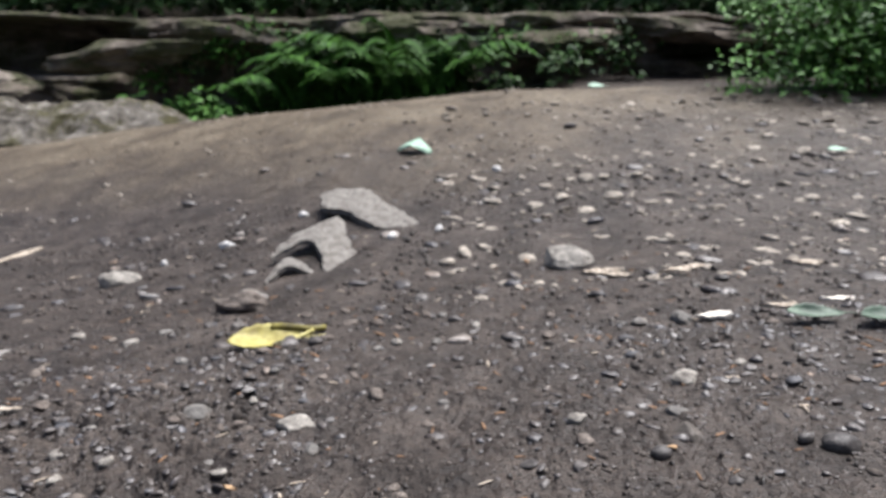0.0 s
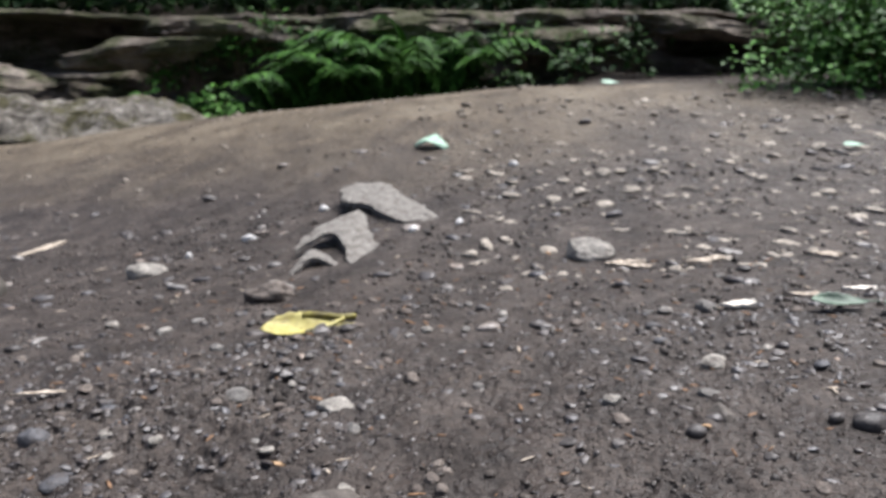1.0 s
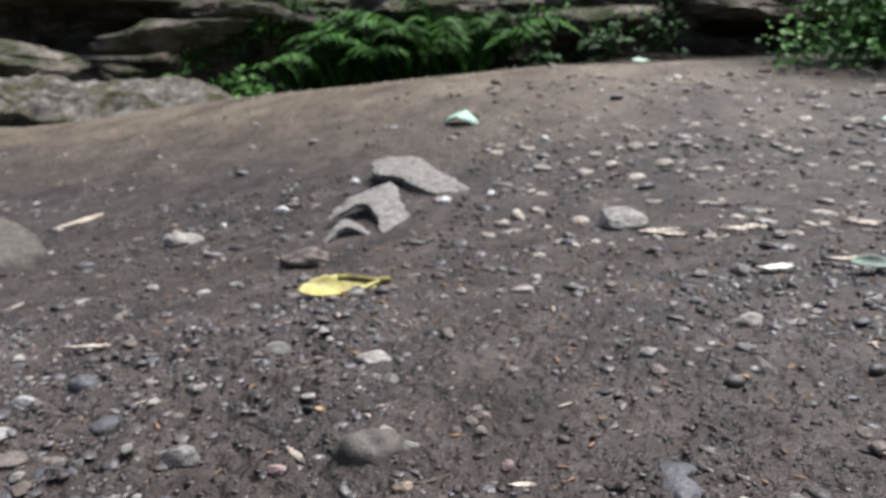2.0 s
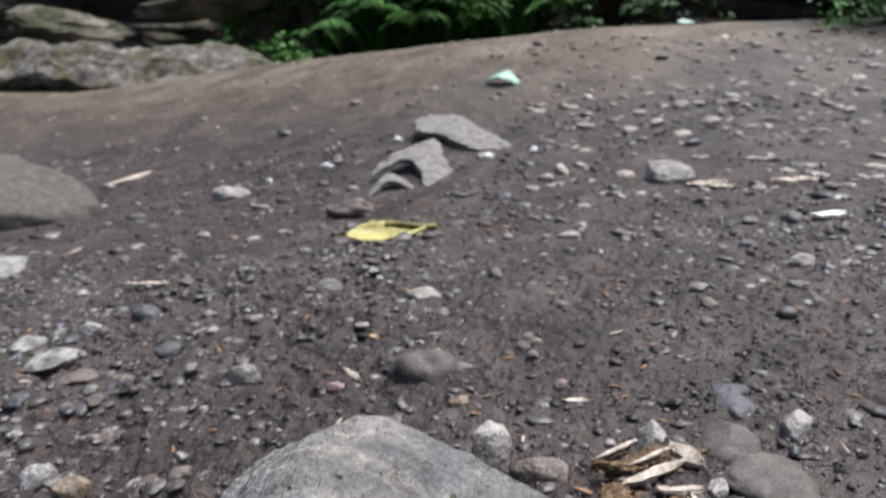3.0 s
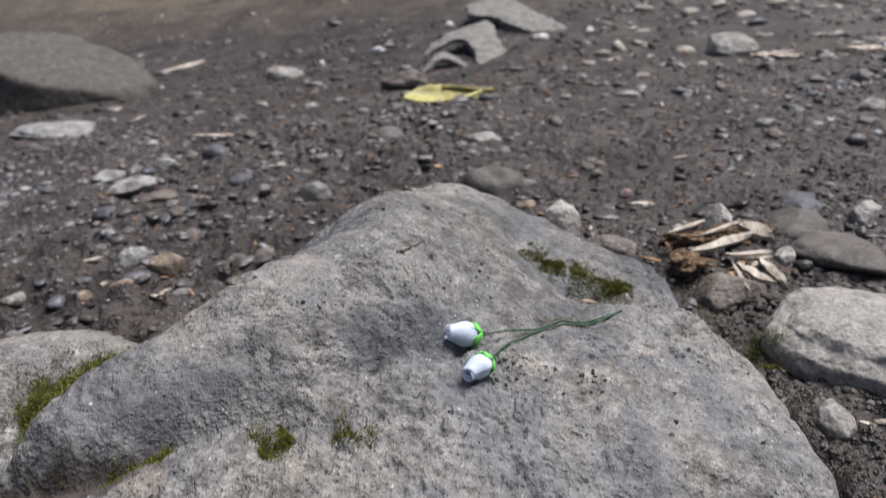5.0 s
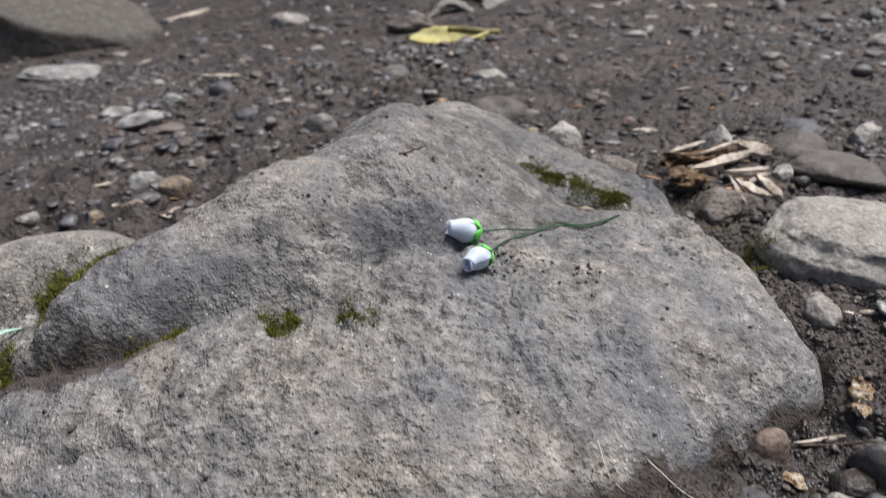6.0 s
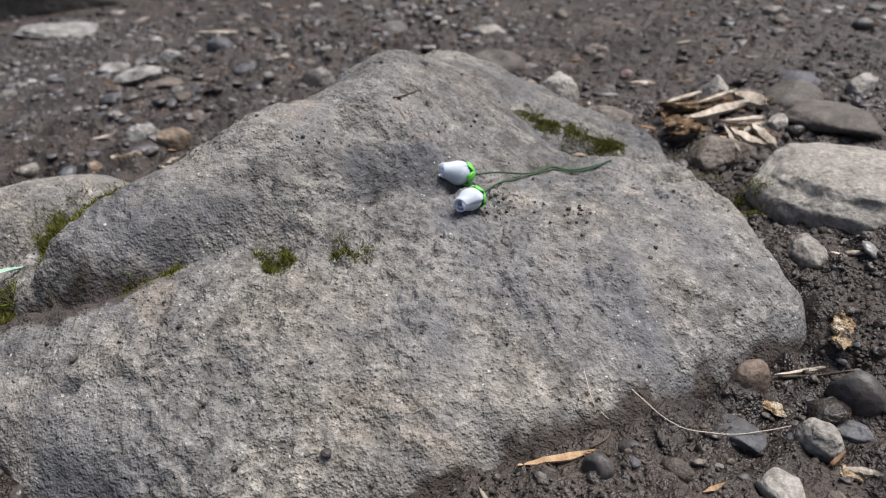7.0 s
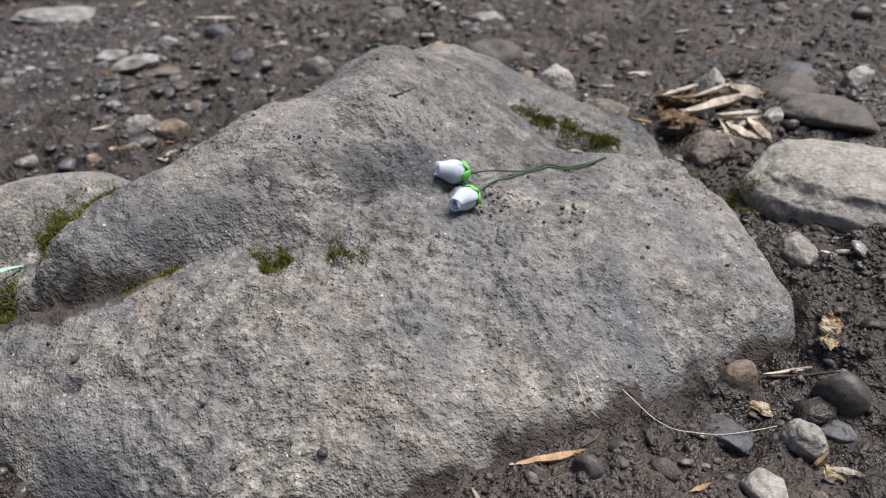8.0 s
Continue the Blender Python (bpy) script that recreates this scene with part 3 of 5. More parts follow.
def build_outcrop():
    """A low flat hump of bare rock at the foot of the bank."""
    v, f = pebble(6, 211, 0.16, 4, 0.03)
    d = np.array([2.05, 0.62, 0.30])
    p = v * d
    p[:, 2] += 0.045 * fbm(p[:, 0] * 5, p[:, 1] * 5, 0, 4, 91) + 0.05 * fbm(p[:, 0] * 1.6, p[:, 1] * 2.5, 0, 2, 93) - 0.06 * smooth((p[:, 0] - 0.6) / 1.4) + 0.020 * fbm(p[:, 0] * 16, p[:, 1] * 16, p[:, 2] * 16, 3, 95)
    ob = new("rock_outcrop", mesh_of("rock_outcrop", p, f, OUTCROP))
    ob.matrix_world = pose(-3.28, 5.15, 0.02, 0, 3, -4)
    return tagged(ob, "low flat grey outcrop blotched with lichen and moss", "rock")


build_outcrop()


# ---- the big rock ----
def build_rock():
    rings, spokes = 265, 1200
    a = np.linspace(-np.pi, np.pi, spokes, endpoint=False)
    reach = rock_reach(a)
    t = 1 - (1 - np.linspace(0, 1, rings)) ** 1.25
    r = t[:, None] * reach[None] * 0.9995
    x, y = ROCK_C[0] + r * np.cos(a), ROCK_C[1] + r * np.sin(a)
    z, _ = rock_z(x, y)
    edge = smooth((t[:, None] - 0.93) / 0.07)
    wob = 0.004 * fbm(x * 55, y * 55, z * 55, 3, 97) * edge
    x, y = x + wob * np.cos(a), y + wob * np.sin(a)
    v = np.stack([x, y, z], -1)
    me = mesh_of("boulder", v.reshape(-1, 3), grid_faces(rings, spokes, True), BOULDER)
    # blue-grey patina bands with hollow and ridge shade painted in; mud splashed on the front foot
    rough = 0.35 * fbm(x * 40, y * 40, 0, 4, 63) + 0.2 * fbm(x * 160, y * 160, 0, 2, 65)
    patina_shade = np.zeros_like(x)
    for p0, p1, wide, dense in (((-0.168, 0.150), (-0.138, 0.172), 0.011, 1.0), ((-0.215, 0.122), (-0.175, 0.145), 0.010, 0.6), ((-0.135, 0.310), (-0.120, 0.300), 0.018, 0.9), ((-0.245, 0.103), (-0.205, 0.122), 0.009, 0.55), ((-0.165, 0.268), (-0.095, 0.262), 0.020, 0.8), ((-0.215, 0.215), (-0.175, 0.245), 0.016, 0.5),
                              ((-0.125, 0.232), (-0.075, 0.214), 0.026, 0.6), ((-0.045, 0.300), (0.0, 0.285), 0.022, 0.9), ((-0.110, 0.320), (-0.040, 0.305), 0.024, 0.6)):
        patina_shade = np.maximum(patina_shade, dense * smooth((1.25 - off_line(x, y, p0, p1) / wide + rough) / 0.8))
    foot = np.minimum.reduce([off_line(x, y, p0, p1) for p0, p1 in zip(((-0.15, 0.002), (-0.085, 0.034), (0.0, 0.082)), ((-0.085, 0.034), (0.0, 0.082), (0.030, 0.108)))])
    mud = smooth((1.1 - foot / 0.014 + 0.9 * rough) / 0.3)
    # soil in the crease under the ridge, widened to paint its depth shade too
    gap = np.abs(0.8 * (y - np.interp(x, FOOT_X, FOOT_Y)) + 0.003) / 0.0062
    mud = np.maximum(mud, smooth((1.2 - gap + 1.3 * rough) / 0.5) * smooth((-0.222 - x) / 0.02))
    # paler patches at set places on the slab and ridge
    pale_patch = np.zeros_like(x)
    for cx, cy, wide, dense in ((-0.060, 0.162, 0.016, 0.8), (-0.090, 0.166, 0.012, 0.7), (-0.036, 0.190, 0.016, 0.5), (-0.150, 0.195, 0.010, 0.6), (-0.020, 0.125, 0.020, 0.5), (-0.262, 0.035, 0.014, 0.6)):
        pale_patch = np.maximum(pale_patch, dense * smooth((1.1 - np.hypot(x - cx, y - cy) / wide + 1.6 * rough) / 0.9))
    for name, values in (("patina_shade", 0.92 * patina_shade), ("mud", 0.92 * mud), ("pale_patch", pale_patch)):
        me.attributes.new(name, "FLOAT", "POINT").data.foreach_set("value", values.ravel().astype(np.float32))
    ob = new("boulder", me)
    return tagged(ob, "large rough grey sandstone boulder half sunk in soil", "boulder")


build_rock()


def put_stone(name, x, y, w, d, h, material, label, seed, turn=0.0, sink=0.5, level=4, lumps=0.15, cuts=6, group="stones on the ground", lift=0.0, lean=(0, 0)):
    p, f = pebble(level, seed, lumps, cuts, 0.012)
    v = p * (w / 1.9, d / 1.9, h / 1.45)
    ob = new(name, mesh_of(name, v, f, material))
    ob.matrix_world = pose(x, y, float(ground_z(x, y)) + h * (0.5 - sink) + lift, lean[0] + random.uniform(-6, 6), lean[1] + random.uniform(-6, 6), turn)
    return tagged(ob, label, "stone", group)


put_stone("mossy_stone", -0.338, 0.148, 0.150, 0.085, 0.080, BOULDER, "smooth grey stone with moss leaning on the boulder", 5, 22, 0.42, 5, 0.07, 3, lean=(0, -14))
def build_oblong_stone():
    """A long worn stone, flat on top, with a crease under its upper lip."""
    v, _ = ball(6)
    p = np.sign(v) * np.abs(v) ** 0.90
    p = p * (0.070, 0.046, 0.028)
    p = p * (1 + 0.06 * fbm(v[:, 0] * 2, v[:, 1] * 2, v[:, 2] * 2, 3, 13))[:, None]
    p[:, 2] = np.where(p[:, 2] > 0.017, 0.017 + 0.45 * (p[:, 2] - 0.017), p[:, 2])
    line = p[:, 2] - 0.0105 - 0.03 * (p[:, 0] + 0.02) + 0.0018 * fbm(p[:, 0] * 60, p[:, 1] * 60, 0, 2, 15)
    front = smooth((0.012 - p[:, 1]) / 0.02)
    p = p - v * (1, 1, 0) * (0.0065 * smooth(line / 0.003) * front)[:, None]
    deep = 0.0022 * np.exp(-((line / 0.0014) ** 2)) * front
    crack = p[:, 1] + 0.018 + 0.18 * (p[:, 0] - 0.02) + 0.0012 * fbm(p[:, 0] * 70, 0, 0, 2, 19)
    deep = deep + 0.0026 * np.exp(-((crack / 0.0016) ** 2)) * (p[:, 2] > 0.0) * smooth((0.030 - np.abs(p[:, 0] - 0.02)) / 0.015)
    p = p - v * deep[:, None] + v * (0.0011 * fbm(p[:, 0] * 90, p[:, 1] * 90, p[:, 2] * 90, 3, 16))[:, None]
    ob = new("oblong_stone", mesh_of("oblong_stone", p, ball(6)[1], SANDSTONE))
    ob.matrix_world = pose(0.097, 0.227, float(ground_z(0.09, 0.23)) + 0.001, 3, 2, -26)
    return tagged(ob, "smooth oblong tan-grey stone with a crease along it", "stone", "stones on the ground")


build_oblong_stone()
put_stone("dark_boulder", -1.35, 1.56, 0.48, 0.34, 0.23, OLIVE_STONE, "smooth olive-grey boulder sunk in dark soil", 14, 8, 0.37, 5, 0.12, 4, lean=(0, 10))

# pebbles by the boulder: x, y, width, height
for n, (x, y, w, h) in enumerate([(-0.141, 0.545, 0.062, 0.036), (-0.322, 0.554, 0.031, 0.022), (-0.305, 0.831, 0.036, 0.016), (0.291, 0.81, 0.044, 0.016), (0.358, 1.034, 0.040, 0.024),
                                  (0.088, 0.392, 0.050, 0.020), (0.106, 0.356, 0.078, 0.015), (0.246, 0.669, 0.036, 0.018), (0.251, 0.718, 0.026, 0.012), (-0.433, 0.748, 0.028, 0.012)]):
    put_stone("round_stone", x, y, w, 0.75 * w, h, COBBLE if n in (0, 5, 6, 7) else PALE if n % 3 == 0 else GREY, "smooth rounded grey stone bedded in damp soil", 20 + n, 17 * n)
for n, (x, y, w, h) in enumerate([(-0.173, 0.784, 0.050, 0.013), (0.141, 0.704, 0.023, 0.010), (-0.766, 1.647, 0.088, 0.034),
                                  (-0.078, 0.380, 0.034, 0.044), (0.035, 0.392, 0.024, 0.020), (0.067, 0.343, 0.017, 0.010), (0.139, 0.412, 0.030, 0.014), (-0.368, 0.723, 0.021, 0.010),
                                  (-0.409, 0.69, 0.020, 0.010), (0.041, 0.169, 0.024, 0.010), (0.0195, 0.0565, 0.0160, 0.0110), (0.0025, 0.0325, 0.019, 0.006)]):
    put_stone("pale_stone", x, y, w, 0.72 * w, h, PALE, "pale angular stone lying on damp soil", 40 + n, 11 * n, 0.3, 4, 0.16, 6)
for n, (x, y, w, h) in enumerate([(-0.040, 0.372, 0.040, 0.018), (0.026, 0.304, 0.044, 0.018), (-0.498, 0.562, 0.040, 0.015), (-0.306, 0.382, 0.020, 0.018), (-0.322, 0.364, 0.030, 0.015),
                                  (-0.404, 0.452, 0.025, 0.012), (-0.052, 0.578, 0.018, 0.009), (-0.066, 0.566, 0.015, 0.008), (-0.040, 0.590, 0.016, 0.008), (0.003, 0.086, 0.0150, 0.0150)]):
    put_stone("brown_stone", x, y, w, 0.75 * w, h, RUSSET if n == 9 else BROWN, "smooth brown stone half sunk in soil", 60 + n, 23 * n, 0.22 if n == 9 else 0.5, 4, 0.06 if n == 9 else 0.15, 1 if n == 9 else 6)
for n, (x, y, w, h) in enumerate([(-0.51, 0.728, 0.038, 0.032), (-0.443, 0.541, 0.028, 0.012), (-0.44, 0.649, 0.038, 0.014), (0.110, 0.455, 0.042, 0.010), (-0.0055, 0.0600, 0.021, 0.0045),
                                  (0.0335, 0.0665, 0.015, 0.005), (-0.532, 0.522, 0.033, 0.012), (0.116, 0.492, 0.036, 0.008)]):
    put_stone("blue_grey_stone", x, y, w, 0.72 * w, h, BLUE, "flat blue-grey stone in damp soil", 80 + n, 31 * n, 0.5, 4, 0.12, 3)
for n, (x, y, w, h) in enumerate([(0.0370, 0.0800, 0.0190, 0.0140), (-0.054, 0.034, 0.011, 0.009), (-0.042, 0.046, 0.0095, 0.005), (0.372, 0.62, 0.035, 0.015), (0.208, 0.629, 0.020, 0.010), (0.349, 0.639, 0.017, 0.010)]):
    put_stone("dark_stone", x, y, w, 0.75 * w, h, DARK, "dark smooth pebble on wet soil", 100 + n, -40 + 13 * n, 0.2, 4, 0.06, 1)
for n, (x, y, w, h) in enumerate([(-0.558, 0.612, 0.066, 0.016), (-0.560, 0.690, 0.036, 0.018), (-0.985, 1.05, 0.17, 0.022), (-0.623, 0.664, 0.050, 0.012), (-0.4185, 0.382, 0.030, 0.018)]):
    put_stone("chalky_stone", x, y, w, 0.7 * w, h, CHALK, "whitish chalky crumbling stone on gravel", 120 + n, 37 * n, 0.35, 4, 0.25, 5)
for n, (x, y, w, h) in enumerate([(-0.38, 0.364, 0.028, 0.018), (-0.106, 0.479, 0.017, 0.008), (-0.401, 0.333, 0.018, 0.008), (-0.424, 0.318, 0.013, 0.007)]):
    put_stone("tan_stone", x, y, w, 0.75 * w, h, TAN, "blocky tan pebble on dark soil", 140 + n, 19 * n, 0.25, 4, 0.1, 6)
put_stone("pink_stone", -0.225, 0.532, 0.017, 0.012, 0.008, PINK, "small pinkish pebble on damp soil", 150, 10)
put_stone("pink_stone", -0.020, 0.505, 0.015, 0.011, 0.007, PINK, "small pinkish pebble on damp soil", 151, 50)
WHITE = stone_paint("white_quartz", (0.36, 0.35, 0.33), (0.50, 0.49, 0.47), (0.62, 0.61, 0.59), 0.5, 0.4, 0.3)
for n, (x, y, w, h) in enumerate([(-0.570, 1.86, 0.042, 0.020), (-0.397, 2.03, 0.028, 0.020), (-0.127, 1.74, 0.026, 0.018), (-0.010, 1.76, 0.030, 0.014), (0.165, 2.25, 0.040, 0.018), (-0.700, 1.76, 0.024, 0.018)]):
    put_stone("white_pebble", x, y, w, 0.7 * w, h, WHITE, "small whitish pebble on the dark slope", 180 + n, 29 * n, 0.3, 3, 0.15, 6, "white pebbles on the slope")
# broken slabs on the slope
def flake_slab(x, y, upper, lower, scale, thick, arch, tilt, lift, seed, label):
    """A thin broken plate between two edges: rows of (across, along) from its middle."""
    top, low = (curve_points([(u, v, 0) for u, v in edge], 8)[:, :2] * scale for edge in (upper, lower))
    n = min(len(top), len(low))
    s = np.linspace(0, 1, 9)[:, None, None]
    grid = low[None, :n] * (1 - s) + top[None, :n] * s
    gx, gy = grid[..., 0], grid[..., 1]
    jag = 0.10 * thick * fbm(gx * 90, gy * 90, 0, 2, seed)
    gx, gy = gx + 0.3 * thick * fbm(gx * 40, gy * 40, 1, 2, seed), gy + 0.35 * thick * fbm(gx * 40, gy * 40, 5, 2, seed + 1)
    t = np.linspace(0, 1, n)[None] * np.ones((9, 1))
    gz = arch * np.sin(np.pi * t) + jag - 0.12 * thick * (np.abs(s[..., 0] - 0.5) > 0.45)
    v = np.concatenate([np.stack([gx, gy, gz], -1).reshape(-1, 3), np.stack([gx, gy, gz - thick * (0.75 + 0.3 * vnoise(gx * 30, gy * 30, 0, seed))], -1).reshape(-1, 3)])
    f = grid_faces(9, n).tolist()
    m = 9 * n
    rim = list(range(n)) + [k * n + n - 1 for k in range(1, 9)] + [8 * n + k for k in range(n - 2, -1, -1)] + [k * n for k in range(7, 0, -1)]
    faces = f + [[m + k for k in q[::-1]] for q in f] + [[rim[k], m + rim[k], m + rim[(k + 1) % len(rim)], rim[(k + 1) % len(rim)]][::-1] for k in range(len(rim))]
    ob = new("stone_slab", mesh_of("stone_slab", v, faces, SLATE, False))
    ob.matrix_world = pose(x, y, float(ground_z(x, y)) + lift, tilt, 0, 0)
    return tagged(ob, label, "stone", "slabs on the slope")


SLAB = "thin broken pale grey plate of stone on the slope"
flake_slab(-0.200, 1.94, [(-2.33, 2.0), (-1.6, 2.35), (-0.3, 2.15), (0.4, 0.9), (1.5, -0.55), (2.3, -1.55)], [(-2.1, 0.6), (-1.9, 0.0), (-1.0, -0.4), (-0.2, -1.3), (0.6, -2.1), (2.2, -1.75)], 0.066, 0.020, 0.010, 12, 0.016, 1, SLAB)
flake_slab(-0.285, 1.69, [(-2.0, -0.6), (-1.6, 0.6), (-0.7, 1.7), (0.3, 2.6), (1.0, 0.4), (1.7, -1.3)], [(-1.95, -0.9), (-1.35, -0.25), (-0.5, 0.1), (0.1, -1.2), (0.4, -2.4), (1.2, -2.3)], 0.058, 0.018, 0.026, 12, 0.004, 2, "bent broken plate of pale stone over a hollow")
flake_slab(-0.335, 1.55, [(-0.85, -0.5), (-0.45, 0.75), (0.15, 0.85), (0.85, 0.1)], [(-0.8, -0.75), (-0.4, -0.1), (0.15, 0.2), (0.8, -0.1)], 0.058, 0.013, 0.016, 14, 0.008, 3, SLAB)
put_stone("stone_slab", 0.255, 1.43, 0.105, 0.085, 0.036, PALE, "blocky pale grey stone on the slope", 165, 6, 0.3, 5, 0.12, 14, "slabs on the slope", 0.010, (20, -4))
put_stone("stone_lump", -0.386, 1.34, 0.10, 0.07, 0.035, BROWN, "crumbling grey-brown lump of stone", 165, 5, 0.3, 4, 0.3, 4)


# slabs lying along the ledge: x, y, z, width, depth, height, lean
for n, (x, y, z, w, d, h, lean) in enumerate([(-2.65, 6.0, 0.66, 1.75, 0.62, 0.24, -4), (-1.75, 6.1, 0.80, 1.2, 0.5, 0.18, 3), (-3.9, 5.95, 0.42, 1.3, 0.6, 0.26, 3), (0.95, 6.15, 0.74, 1.35, 0.5, 0.20, -5), (2.0, 6.1, 0.84, 1.3, 0.5, 0.16, 4), (-0.4, 6.2, 0.86, 1.5, 0.5, 0.16, -2)]):
    p, f = pebble(5, 700 + n, 0.25, 16, 0.05, (0.42, 0.8))
    p = p + 0.12 * np.stack([fbm(p[:, 0] * 2.5, p[:, 1] * 2.5, p[:, 2] * 2.5, 3, 70 + k) for k in range(3)], -1)
    ob = new("ledge_slab", mesh_of("ledge_slab", p * (w / 1.9, d / 1.9, h / 1.4), f, LEDGE))
    ob.matrix_world = pose(x, y, z, 8, lean, 3 * n - 7)
    tagged(ob, "thick weathered brown slab jutting from the ledge", "rock", "slabs of the ledge")


# ---- gravel and soil crumbs ----
def build_gravel():
    rng = np.random.default_rng(11)
    shapes = [pebble(2, 300 + n, 0.20, 9, 0.0, (0.42, 0.8)) for n in range(12)]
    small = [pebble(2, 340 + n, 0.24, 9, 0.0, (0.42, 0.8)) for n in range(8)]
    clods = [pebble(2, 390 + n, 0.60, 5, 0.22, (0.4, 0.8)) for n in range(12)]
    crumbs = [pebble(1, 370 + n, 0.55, 3, 0.2, (0.45, 0.8)) for n in range(8)]

    def field(count, x0, x1, y0, y1, lo, hi, power, left):
        x, y = rng.uniform(x0, x1, count), rng.uniform(y0, y1, count)
        thick = 0.5 + 0.5 * fbm(x * 3.1, y * 3.1, 0, 3, 61) + left * smooth((-0.05 - x) / 0.5) - (left > 0.4) * smooth((x + 0.15) / 0.15) * (0.62 * smooth((0.75 - y) / 0.3) + 0.6 * smooth((0.36 - y) / 0.1))
        keep = rng.uniform(0, 1, count) < np.clip(thick, 0.03, 1)
        keep &= np.hypot(x - ROCK_C[0], y - ROCK_C[1]) > rock_reach(np.arctan2(y - ROCK_C[1], x - ROCK_C[0])) * 0.985
        x, y = x[keep], y[keep]
        size = lo * (hi / lo) ** (rng.uniform(0, 1, len(x)) ** power)
        squash = rng.uniform(0.18, 0.55, len(x)) if left > 0.25 or left < 0.2 else rng.uniform(0.5, 0.95, len(x))
        return np.stack([x, y, soil_top(x, y) + size * squash * rng.uniform(-0.50, 0.25, len(x))], -1), size, squash

    for name, kind, material, label, args in (
            ("gravel", shapes, GRAVEL, "mixed small rounded gravel scattered on damp soil", (8500, -0.95, 0.75, -0.02, 1.05, 0.0034, 0.0135, 2.2, 0.8)),
            ("gravel", crumbs, GRAVEL, "fine dark grit scattered on damp soil", (9500, -1.1, 0.8, -0.02, 1.3, 0.0020, 0.0050, 1.4, 0.8)),
            ("gravel", small, PALE_GRAVEL, "mixed pale and dark gravel scattered over the slope", (2100, -2.0, 1.7, 1.0, 2.7, 0.006, 0.034, 3.0, 0.05)),
            ("gravel", small, WARM_GRAVEL, "pale brownish pebbles lying thick on the slope", (2400, 0.0, 2.2, 1.25, 3.1, 0.007, 0.034, 2.0, 0.15)),
            ("gravel", small, WARM_GRAVEL, "sparse pebbles on the dry bank", (1300, -3.2, 2.6, 2.3, 4.7, 0.006, 0.026, 2.8, 0.0)),
            ("soil_crumbs", clods, CRUMB, "dark crumbs of damp soil beside the boulder", (4500, -0.13, 0.13, 0.0, 0.33, 0.0009, 0.0040, 2.1, 0.2)),
            ("soil_crumbs", crumbs, CRUMB, "fine crumbs of damp soil before the boulder", (14000, -0.10, 0.09, -0.005, 0.21, 0.0006, 0.0019, 1.5, 0.2)),
            ("soil_crumbs", crumbs, CRUMB, "dark crumbs of damp soil behind the boulder", (3600, -0.12, 0.42, 0.28, 0.80, 0.0012, 0.0048, 1.9, 0.25)),
            ("soil_crumbs", crumbs, CRUMB, "dark crumbs of damp soil", (7500, -0.85, 0.45, -0.03, 0.85, 0.0014, 0.0085, 1.9, 0.4)),
            ("soil_crumbs", crumbs, CRUMB, "dark crumbs of damp soil", (9000, -1.5, 1.2, 0.8, 2.2, 0.003, 0.010, 1.8, 0.2))):
        ob = scatter(name, kind, *field(*args), material, rng)
        tagged(ob, label, "gravel" if name == "gravel" else "soil", kind="stuff")


build_gravel()


def build_pebbles(seed, count, x0, x1, y0, y1, lo, hi, order, sparse):
    """Single pebbles that can be picked out, on a few shared meshes."""
    rng = random.Random(seed)
    kinds = [(m, word, [mesh_of("pebble", pebble(3, 760 + 10 * k + n, 0.15, 6, 0.015)[0], pebble(3, 760 + 10 * k + n, 0.15, 6)[1], m) for n in range(3)])
             for k, (m, word) in enumerate(((GREY, "grey"), (BROWN, "brown"), (PALE, "pale"), (BLUE, "blue-grey"), (DARK, "dark")))]
    made = 0
    while made < count:
        x, y = rng.uniform(x0, x1), rng.uniform(y0, y1)
        if sparse and x > -0.1 and rng.random() < (0.9 if y < 0.3 else 0.55) or math.hypot(x - ROCK_C[0], y - ROCK_C[1]) < 1.06 * float(rock_reach(math.atan2(y - ROCK_C[1], x - ROCK_C[0]))):
            continue
        material, word, shapes = kinds[order[made % len(order)]]
        w = rng.uniform(lo, hi) * (0.8 + 0.5 * y)
        ob = new("pebble", shapes[made % 3])
        ob.matrix_world = pose(x, y, float(soil_top(x, y)) + 0.15 * w, rng.uniform(-12, 12), rng.uniform(-12, 12), rng.uniform(0, 360)) @ Matrix.Diagonal((w, w * rng.uniform(0.6, 0.9), w * rng.uniform(0.35, 0.6), 1))
        tagged(ob, word + " worn pebble bedded in damp soil", "pebble", "pebbles on the soil")
        made += 1


build_pebbles(17, 170, -0.75, 0.5, 0.05, 1.25, 0.006, 0.011, (0, 1, 1, 0, 4, 1, 3, 2, 4, 1), True)
build_pebbles(19, 75, -0.09, 0.085, 0.015, 0.21, 0.0018, 0.0036, (1, 4, 3, 1, 4, 1, 0, 4, 3), False)


